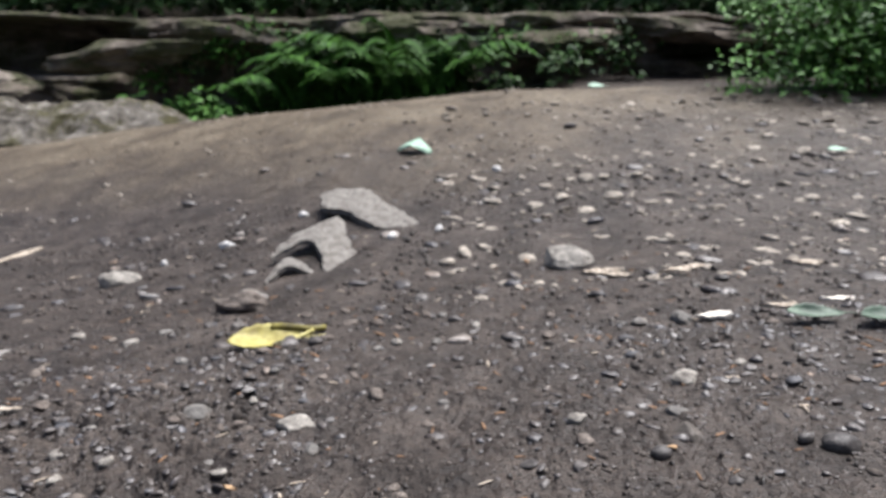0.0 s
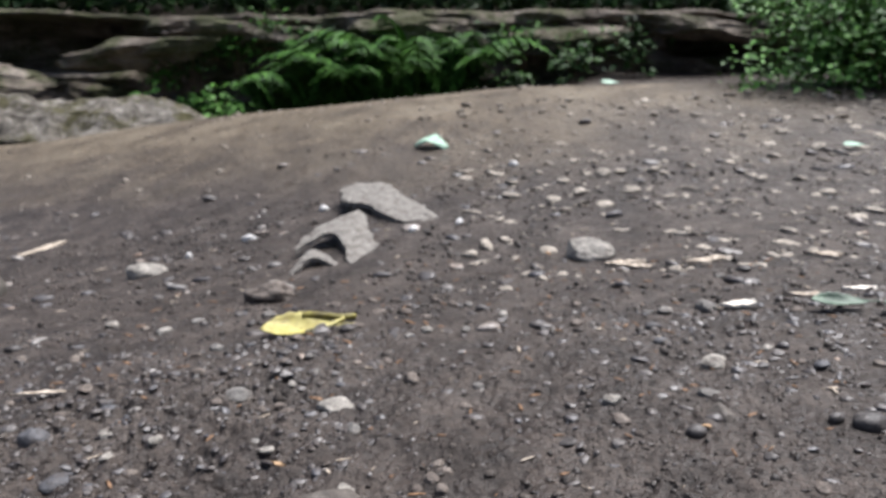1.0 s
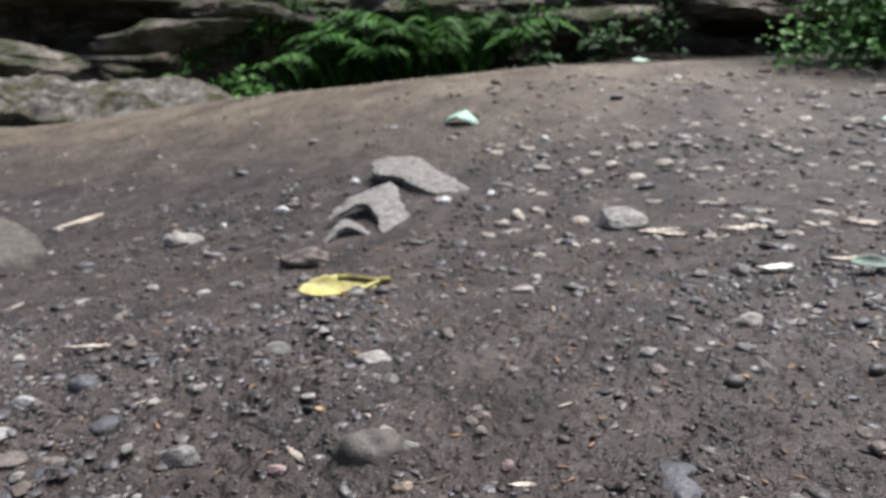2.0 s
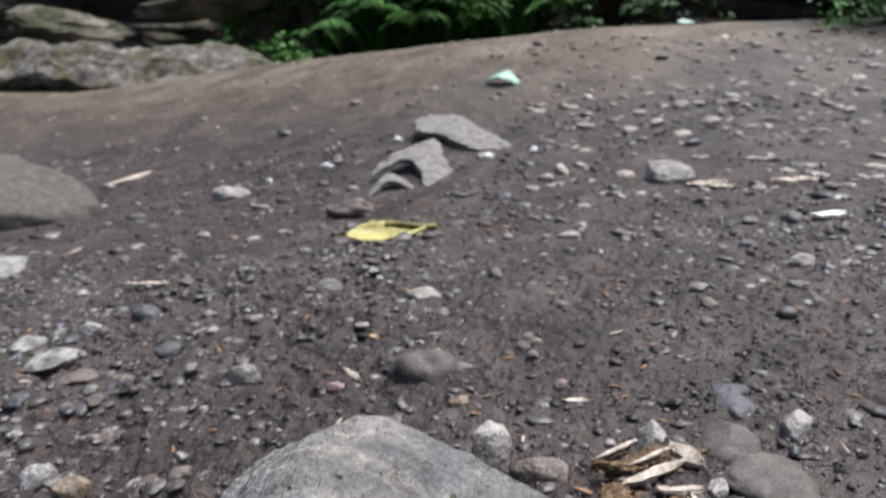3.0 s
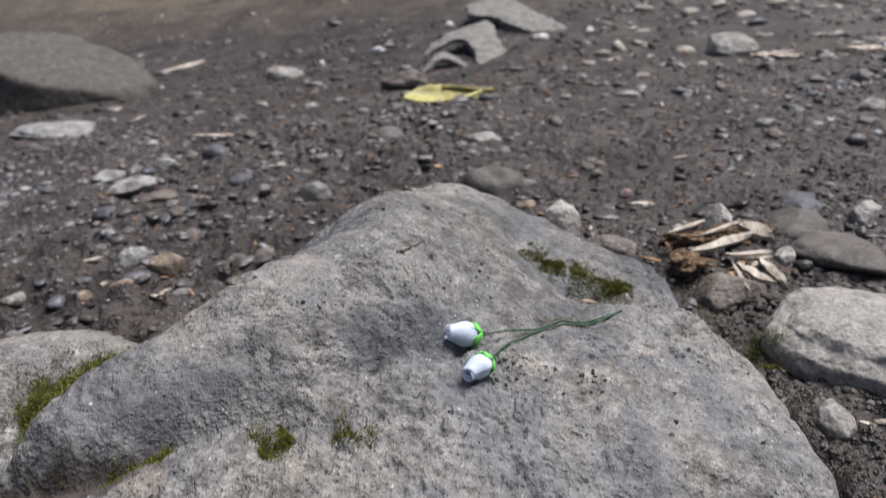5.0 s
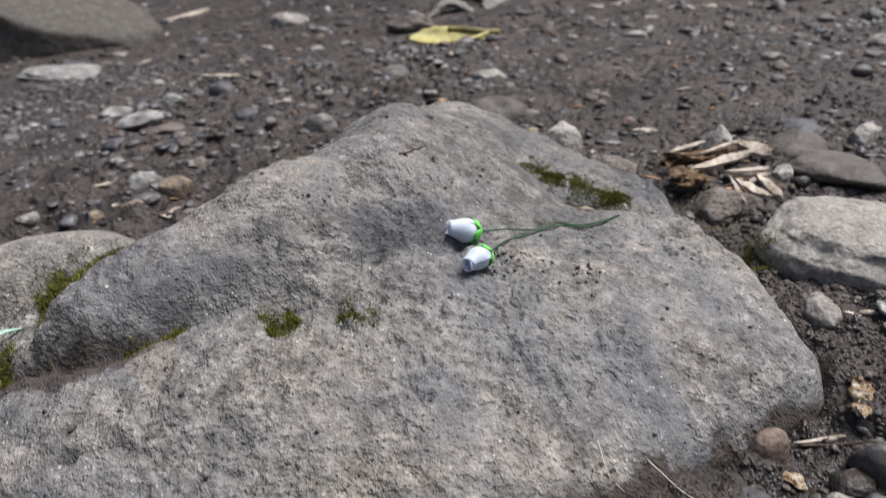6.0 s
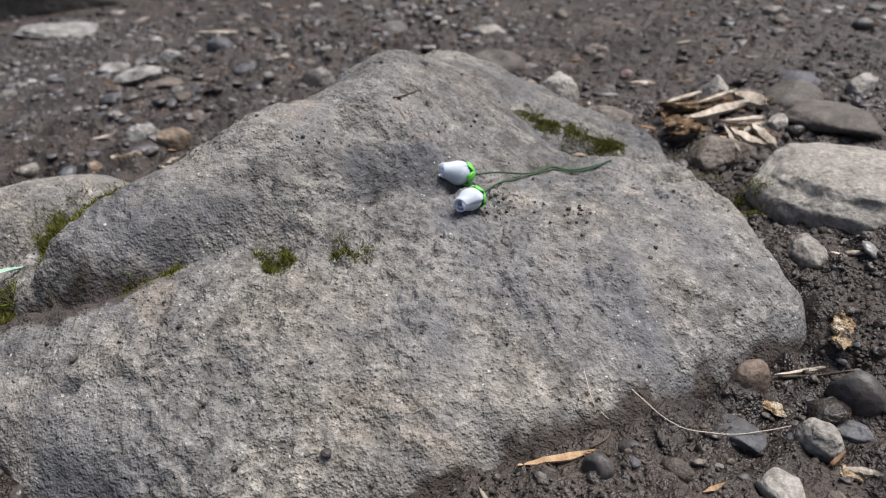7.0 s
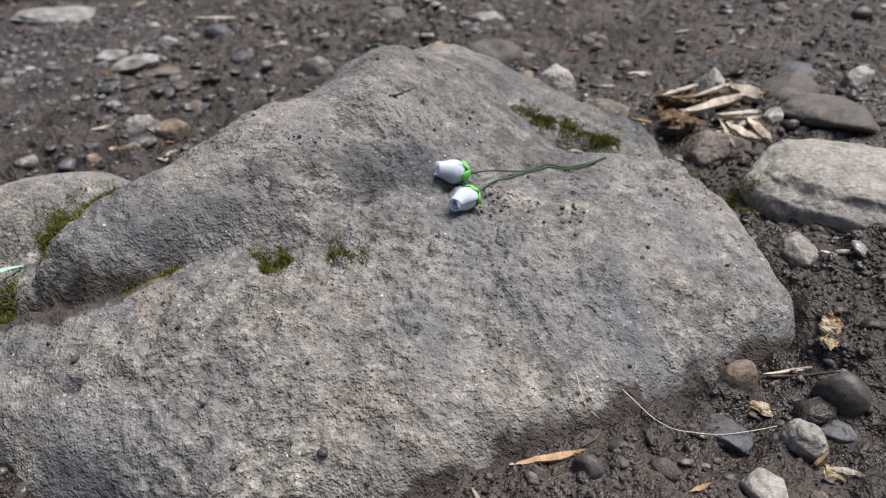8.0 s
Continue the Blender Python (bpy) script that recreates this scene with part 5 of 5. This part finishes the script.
# ---- plants ----
def sedge(x, y, count, long, spread, seed, material, label):
    rng = np.random.default_rng(seed)
    a, lean = rng.uniform(0, 2 * np.pi, count), rng.uniform(0.1, 1.2, count)
    base = np.stack([x + spread * 0.35 * rng.normal(size=count), y + spread * 0.2 * rng.normal(size=count), np.zeros(count)], -1)
    base[:, 2] = ground_z(base[:, 0], base[:, 1]) - 0.02
    way = np.stack([np.cos(a) * lean, np.sin(a) * lean * 0.8, np.ones(count)], -1)
    way /= np.linalg.norm(way, axis=1, keepdims=True)
    thing = new("sedge_tuft")
    thing.location = (x, y, float(ground_z(x, y)))
    me = leaf_mesh("foliage", base - np.array(thing.location), way, np.stack([-np.cos(a), -np.sin(a), np.zeros(count)], -1) + 0.01, long * rng.uniform(0.55, 1.15, count), 0.065 * long * rng.uniform(0.7, 1.4, count), material, 0.6, 6)
    part("foliage", me, thing)
    return tagged(thing, label, "plant", "plants below the ledge")


sedge(-0.98, 5.75, 160, 0.46, 0.6, 1, FERN, "arching green sedge below the rock ledge")
sedge(-1.45, 5.70, 140, 0.34, 0.5, 3, FERN, "low green sedge below the rock ledge")


def fern(x, y, fronds, long, seed, material, label):
    """Arching fronds, each with two rows of narrow leaflets."""
    rng = np.random.default_rng(seed)
    thing = new("fern")
    thing.location = (x, y, float(ground_z(x, y)))
    base, way, up, size = [], [], [], []
    for k in range(fronds):
        a, l, lean = rng.uniform(0, 2 * np.pi), long * rng.uniform(0.65, 1.1), rng.uniform(0.35, 0.95)
        ahead = np.array([np.cos(a), 0.8 * np.sin(a), 0.0])
        side = np.array([-np.sin(a), np.cos(a), 0.0])
        root = ahead * 0.05 * rng.uniform(0, 2)
        t = np.linspace(0.0, 1.0, 34)[:, None]
        path = root + ahead * l * lean * t + np.array([0, 0, 1.0]) * l * (1.6 * t - (0.75 + 0.5 * lean) * t**2)
        part("stalk", tube("stalk", path[::3], 0.006, material, 5, 0.3), thing)
        for s in (-1, 1):
            for i in range(3, 34):
                u = i / 33
                d = side * s + ahead * 0.45 + np.array([0, 0, rng.normal(-0.15, 0.12)])
                base.append(path[i])
                way.append(d / np.linalg.norm(d))
                up.append((rng.normal(0, 0.2), rng.normal(0, 0.2), 1.0))
                size.append(l * 0.21 * np.sin(np.pi * min(1, 0.22 + 0.78 * u)) ** 0.8 + 0.01)
    size = np.array(size)
    part("foliage", leaf_mesh("foliage", np.array(base), np.array(way), np.array(up), size, size * 0.20, material, 0.3, 3), thing)
    return tagged(thing, label, "fern", "plants below the ledge")


for n, (x, y, fronds, long) in enumerate([(-0.62, 5.62, 28, 0.92), (-0.28, 5.72, 26, 1.05), (-1.05, 5.68, 22, 0.78), (-0.85, 5.85, 20, 0.90), (-0.02, 5.80, 16, 0.80), (-1.35, 5.80, 14, 0.62)]):
    fern(x, y, fronds, long, 940 + n, FERN, "lush green fern arching below the rock ledge")


def leafy(name, x, y, z, sx, sy, sz, count, size, seed, material, label, stems=7, flat=0.5, group="plants below the ledge", heart=True):
    rng = np.random.default_rng(seed)
    p = rng.normal(size=(count, 3)) * 0.5
    p = p / np.linalg.norm(p, axis=1, keepdims=True) * rng.uniform(0, 1, (count, 1)) ** 0.4
    lump = 0.75 + 0.5 * fbm(p[:, 0] * 3, p[:, 1] * 3, p[:, 2] * 3, 2, seed)
    base = p * lump[:, None] * (sx, sy, sz) + (0, 0, sz * 0.9)
    a = rng.uniform(0, 2 * np.pi, count)
    way = np.stack([np.cos(a), np.sin(a) - 0.5, rng.normal(-0.15, 0.35, count)], -1)
    way /= np.linalg.norm(way, axis=1, keepdims=True)
    up = np.stack([rng.normal(0, flat, count), rng.normal(-0.3, flat, count), np.ones(count)], -1)
    long = size * rng.uniform(0.55, 1.25, count)
    thing = new(name)
    thing.location = (x, y, z)
    part("foliage", leaf_mesh("foliage", base, way, up, long, long * (0.62 if heart else 0.3), material, 0.25, 3, True), thing)
    for k in range(stems):
        a = k * 2.4
        end = (0.6 * sx * math.cos(a), 0.6 * sy * math.sin(a), sz * (1.0 + 0.5 * math.sin(k * 1.7)))
        part("stem", tube("stem", curve_points([(0.1 * sx * math.cos(a), 0.1 * sy * math.sin(a), -0.1), (0.3 * end[0], 0.3 * end[1], 0.5 * end[2]), end], 5), 0.006 + 0.004 * sz, BARK, 6, 0.4), thing)
    return tagged(thing, label, "bush" if sz > 0.3 else "plant", group)


leafy("bush", 1.97, 3.34, 0.20, 0.95, 0.45, 0.46, 15000, 0.034, 31, BUSH, "dense leafy green bush at the edge of the clearing", 9, group="bushes")
leafy("bush", 3.1, 4.9, 0.35, 1.15, 0.7, 1.05, 3600, 0.09, 32, BUSH, "dense leafy green bush at the edge of the clearing", 9, group="bushes")
leafy("bush", 3.6, 3.7, 0.3, 0.9, 0.7, 1.1, 2600, 0.09, 33, BUSH, "dense leafy green bush at the edge of the clearing", 9, group="bushes")
for n, (x, y, z, s, count) in enumerate([(-2.1, 5.95, 0.42, 0.20, 220), (-1.75, 6.0, 0.55, 0.20, 200), (-2.35, 5.95, 0.35, 0.14, 100), (-1.2, 6.0, 0.50, 0.24, 260), (-1.5, 6.05, 0.72, 0.16, 120), (-0.2, 6.05, 0.45, 0.22, 180), (0.15, 6.05, 0.55, 0.20, 160),
                                             (0.55, 6.05, 0.62, 0.18, 130), (1.1, 6.05, 0.5, 0.22, 150), (1.5, 6.05, 0.66, 0.18, 120)]):
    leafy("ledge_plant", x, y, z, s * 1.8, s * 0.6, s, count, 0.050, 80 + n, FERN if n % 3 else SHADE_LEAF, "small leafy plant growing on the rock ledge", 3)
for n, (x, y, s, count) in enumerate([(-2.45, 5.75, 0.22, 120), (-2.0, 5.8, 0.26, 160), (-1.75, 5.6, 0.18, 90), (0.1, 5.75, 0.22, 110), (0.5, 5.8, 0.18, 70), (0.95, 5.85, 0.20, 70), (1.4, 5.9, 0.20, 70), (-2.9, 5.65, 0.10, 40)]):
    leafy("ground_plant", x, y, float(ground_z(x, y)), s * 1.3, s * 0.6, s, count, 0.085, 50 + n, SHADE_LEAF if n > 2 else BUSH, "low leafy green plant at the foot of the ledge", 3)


def shade_tree(x, y, z, tall, wide, seed):
    """An unseen tree on the hill, added so that its crown shades the ledge."""
    rng = np.random.default_rng(seed)
    thing = new("shade_tree")
    thing.location = (x, y, z)
    part("trunk", tube("trunk", curve_points([(0, 0, -0.3), (0.1, -0.1, tall * 0.35), (0.0, -0.3, tall * 0.7), (0.1, -0.5, tall)], 6), 0.16, BARK, 12, 0.25), thing)
    for k in range(7):
        a, h = k * 2.4, tall * (0.4 + 0.07 * k)
        part("limb", tube("limb", curve_points([(0, -0.25, h), (0.45 * wide * math.cos(a), -0.3 + 0.45 * wide * math.sin(a), h + 0.25 * wide), (0.85 * wide * math.cos(a), -0.5 + 0.85 * wide * math.sin(a), h + 0.35 * wide)], 5), 0.055, BARK, 8, 0.2), thing)
    n = 3200
    p = rng.normal(size=(n, 3)) * 0.55
    p /= np.maximum(1, np.linalg.norm(p, axis=1, keepdims=True))
    keep = fbm(p[:, 0] * 3.2, p[:, 1] * 3.2, p[:, 2] * 3.2, 2, seed) > -0.25
    base = p[keep] * (wide, wide, wide * 0.7) + (0, 0.3, tall * 0.78)
    m = len(base)
    a = rng.uniform(0, 2 * np.pi, m)
    way = np.stack([np.cos(a), np.sin(a), rng.normal(-0.2, 0.3, m)], -1)
    way /= np.linalg.norm(way, axis=1, keepdims=True)
    up = np.stack([rng.normal(0, 0.4, m), rng.normal(0, 0.4, m), np.ones(m)], -1)
    long = rng.uniform(0.10, 0.19, m)
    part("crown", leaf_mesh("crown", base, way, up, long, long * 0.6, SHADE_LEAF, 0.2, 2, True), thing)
    return tagged(thing, "dark leafy tree out of view, added to shade the ledge", "tree", "trees above the ledge")


for n, (x, y, z) in enumerate([(-5.2, 9.9, 2.6), (-2.6, 9.6, 2.4), (0.3, 9.8, 2.5), (2.9, 9.5, 2.3), (5.4, 8.0, 0.4), (7.6, 6.6, 0.3)]):
    shade_tree(x, y, z, 5.2 + 0.5 * (n % 3), 2.5, 900 + n)


def build_undergrowth():
    rng = np.random.default_rng(71)
    count = 17000
    x, u = rng.uniform(-6.8, 4.5, count), rng.uniform(0, 1, count) ** 1.5
    y = 6.7 + 3.6 * u
    z = 1.10 + np.interp(y, [6.6, 7.7, 8.7, 10.0, 12.5], [0.0, 0.1, 0.9, 2.4, 4.5]) + rng.uniform(0, 0.45, count)
    a = rng.uniform(0, 2 * np.pi, count)
    way = np.stack([np.cos(a), np.sin(a) - 0.5, rng.normal(-0.1, 0.4, count)], -1)
    way /= np.linalg.norm(way, axis=1, keepdims=True)
    up = np.stack([rng.normal(0, 0.5, count), rng.normal(-0.4, 0.5, count), np.ones(count)], -1)
    long = rng.uniform(0.07, 0.2, count)
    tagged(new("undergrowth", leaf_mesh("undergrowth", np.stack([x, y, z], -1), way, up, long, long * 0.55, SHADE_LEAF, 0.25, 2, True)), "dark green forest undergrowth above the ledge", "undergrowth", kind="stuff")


build_undergrowth()


# ---- crumbs and small finds on the boulder ----
def build_debris():
    rng = np.random.default_rng(5)
    x, y = rng.uniform(-0.31, 0.03, 420), rng.uniform(0.02, 0.33, 420)
    for cx, cy, n in ((-0.098, 0.158, 60), (-0.064, 0.158, 40), (-0.188, 0.150, 25), (-0.125, 0.218, 20)):
        x, y = np.r_[x, rng.normal(cx, 0.006, n)], np.r_[y, rng.normal(cy, 0.005, n)]
    on = rock_z(x, y)[1]
    x, y = x[on], y[on]
    size = 0.0003 * (0.0014 / 0.0003) ** (rng.uniform(0, 1, len(x)) ** 2.2)
    at = np.stack([x, y, top_of(x, y) + 0.3 * size], -1)
    ob = scatter("debris", [pebble(1, 600 + n, 0.35, 2) for n in range(5)], at, size, rng.uniform(0.5, 0.9, len(x)), CRUMB, rng)
    tagged(ob, "tiny dark crumbs of soil lying on the boulder", "debris", kind="stuff")


build_debris()
fork = new("twig_fork")
part("branch", tube("branch", draped([(-0.158, 0.199), (-0.152, 0.206), (-0.147, 0.214)], 0.0007, 5), 0.0005, TWIG, 6, 0.6), fork)
part("branch", tube("branch", draped([(-0.152, 0.206), (-0.157, 0.210)], 0.0007, 4), 0.0004, TWIG, 6, 0.6), fork)
tagged(fork, "tiny dark forked twig on the boulder", "twig", "twigs")
for n, (x, y, w, m) in enumerate([(-0.062, 0.243, 0.0075, TAN), (-0.029, 0.240, 0.006, GREY), (-0.250, 0.050, 0.0035, DARK), (-0.147, 0.034, 0.0050, DARK), (-0.215, 0.058, 0.0020, DARK)]):
    p, f = pebble(3, 620 + n, 0.25, 5, 0.02)
    ob = new("stone_crumb", mesh_of("stone_crumb", p * (w / 1.9, w / 2.6, w / 3.2), f, m))
    ob.matrix_world = pose(*on_top(x, y, w * 0.15), 0, 0, 40 * n)
    tagged(ob, "tan crumb of stone on the mossy boulder" if m is TAN else "small dark crumb of stone on the boulder", "stone", "crumbs on the boulder")


# ---- the toy car with its doll, driven out of the way ----
RED = plain_paint("glossy_red_plastic", (0.55, 0.018, 0.015), 0.25, 0.5, 60, 0.06)
BLACK = plain_paint("black_plastic", (0.012, 0.012, 0.013), 0.4, 0.4, 90, 0.15)
RUBBER = plain_paint("black_rubber", (0.018, 0.017, 0.017), 0.8, 0.2, 200, 0.2)
SILVER = plain_paint("silver_plastic", (0.45, 0.45, 0.46), 0.3, 0.5, 100, 0.06)
AMBER = plain_paint("amber_lens", (0.60, 0.20, 0.08), 0.2, 0.5, 100, 0.08)
BLUE_PLATE = plain_paint("pale_blue_sticker", (0.35, 0.50, 0.75), 0.4, 0.4, 120, 0.08)
CLOTH = plain_paint("blue_doll_cloth", (0.05, 0.14, 0.48), 0.9, 0.1, 300, 0.2)


def shell(sections, sides=36, power=4.0):
    """A skin over rounded cross-sections: (x, half width, bottom, top)."""
    a = np.linspace(0, 2 * np.pi, sides, endpoint=False)
    c, s = np.cos(a), np.sin(a)
    c, s = np.sign(c) * np.abs(c) ** (2 / power), np.sign(s) * np.abs(s) ** (2 / power)
    v = np.concatenate([np.stack([np.full(sides, x), c * w, (lo + hi) / 2 + s * (hi - lo) / 2], -1) for x, w, lo, hi in sections])
    n = len(sections)
    return v, grid_faces(n, sides, True).tolist() + [list(range(sides))[::-1], list(range((n - 1) * sides, n * sides))]


def wheel_ring(radius, tyre, half, sides=40):
    """A ring round the y axis from a profile of (radius, y)."""
    a = np.linspace(0, 2 * np.pi, sides, endpoint=False)
    v = np.concatenate([np.stack([r * np.cos(a), np.full(sides, y), r * np.sin(a)], -1) for r, y in tyre])
    n = len(tyre)
    f = grid_faces(n, sides, True).tolist()
    return v, f


def build_toy_car(x, y, turn):
    car = new("toy_car")
    body = part("body", mesh_of("body", *shell([(-0.225, 0.070, 0.050, 0.095), (-0.222, 0.098, 0.042, 0.120), (-0.205, 0.112, 0.038, 0.142), (-0.15, 0.118, 0.036, 0.152), (-0.05, 0.120, 0.036, 0.150), (0.08, 0.120, 0.036, 0.146),
                                                 (0.17, 0.116, 0.038, 0.132), (0.215, 0.104, 0.042, 0.112), (0.225, 0.080, 0.050, 0.095)]), RED), car, "glossy red plastic car body")
    part("bumper", mesh_of("bumper", *shell([(-0.250, 0.085, 0.040, 0.072), (-0.246, 0.112, 0.034, 0.080), (-0.225, 0.124, 0.034, 0.080), (-0.205, 0.122, 0.036, 0.076)], 28, 3.0), RED), car, "rounded red bumper")
    part("bumper", mesh_of("bumper", *shell([(0.205, 0.120, 0.036, 0.076), (0.225, 0.120, 0.034, 0.078), (0.244, 0.108, 0.036, 0.076), (0.248, 0.085, 0.042, 0.070)], 28, 3.0), RED), car, "rounded red bumper")
    part("soft_top", mesh_of("soft_top", *shell([(-0.215, 0.085, 0.148, 0.160), (-0.205, 0.104, 0.142, 0.176), (-0.16, 0.108, 0.142, 0.182), (-0.11, 0.104, 0.142, 0.172), (-0.10, 0.085, 0.145, 0.158)], 28, 3.0), BLACK), car, "folded black soft top")
    part("seat", mesh_of("seat", *shell([(-0.10, 0.080, 0.135, 0.158), (-0.09, 0.090, 0.135, 0.164), (0.04, 0.090, 0.135, 0.162), (0.05, 0.080, 0.135, 0.156)], 24, 4.0), BLACK), car, "black seat")
    part("windscreen_frame", tube("windscreen_frame", curve_points([(0.10, -0.10, 0.140), (0.075, -0.095, 0.195), (0.07, 0.0, 0.205), (0.075, 0.095, 0.195), (0.10, 0.10, 0.140)], 6), 0.005, BLACK, 10), car, "black windscreen frame")
    for side in (-1, 1):
        lamp = part("tail_light", mesh_of("tail_light", *shell([(-0.226, 0.018, 0.074, 0.124), (-0.219, 0.021, 0.070, 0.128), (-0.200, 0.021, 0.070, 0.128)], 20, 4.0), SILVER), car, "silver-rimmed tail light", pose(0, side * 0.083, 0))
        part("lens", mesh_of("lens", *shell([(-0.231, 0.011, 0.082, 0.116), (-0.227, 0.014, 0.079, 0.119), (-0.212, 0.014, 0.079, 0.119)], 20, 3.0), AMBER), lamp, "amber lens")
    part("sticker", mesh_of("sticker", *shell([(-0.231, 0.022, 0.088, 0.112), (-0.2285, 0.024, 0.086, 0.114), (-0.215, 0.024, 0.086, 0.114)], 16, 8.0), BLUE_PLATE), car, "pale blue plate")
    for wx in (-0.145, 0.140):
        for side in (-1, 1):
            wheel = part("wheel", mesh_of("wheel", *wheel_ring(0.05, [(0.010, -0.018), (0.028, -0.019), (0.032, -0.016), (0.032, 0.016), (0.028, 0.019), (0.010, 0.018)], 0.02), SILVER), car, "small wheel", pose(wx, side * 0.112, 0.052))
            part("tyre", mesh_of("tyre", *wheel_ring(0.05, [(0.031, -0.018), (0.040, -0.023), (0.050, -0.019), (0.052, 0.0), (0.050, 0.019), (0.040, 0.023), (0.031, 0.018)], 0.02), RUBBER), wheel, "black rubber tyre")
    place = pose(x, y, float(ground_z(x, y)) + 0.004, 0, 0, turn)
    car.matrix_world = place
    tagged(car, "red plastic toy car with folded black top", "toy car")
    # the doll: one plain shape
    v, f, count = [], [], 0
    for level, centre, size in ((3, (-0.02, 0, 0.205), (0.036, 0.048, 0.055)), (3, (-0.02, 0, 0.288), (0.034, 0.032, 0.038)), (2, (0.03, 0.06, 0.210), (0.050, 0.016, 0.018)), (2, (0.03, -0.06, 0.210), (0.050, 0.016, 0.018))):
        p, tri_faces = ball(level)
        v.append(p * size + centre)
        f.append(tri_faces + count)
        count += len(p)
    doll = new("doll", mesh_of("doll", np.concatenate(v), np.concatenate(f), CLOTH))
    doll.matrix_world = place
    tagged(doll, "small plain blue doll sitting in the toy car", "doll")
    stick = new("wooden_stick", mesh_of("wooden_stick", *shell([(-0.18, 0.004, 0.2255, 0.2285), (-0.176, 0.006, 0.2253, 0.2287), (0.076, 0.006, 0.2253, 0.2287), (0.08, 0.004, 0.2255, 0.2285)], 12, 6.0), WOOD))
    stick.matrix_world = place @ pose(0.03, -0.062, 0.0, 0, 0, 0)
    tagged(stick, "flat pale wooden craft stick resting on the doll's arm", "stick")


build_toy_car(0.90, 0.56, 3)
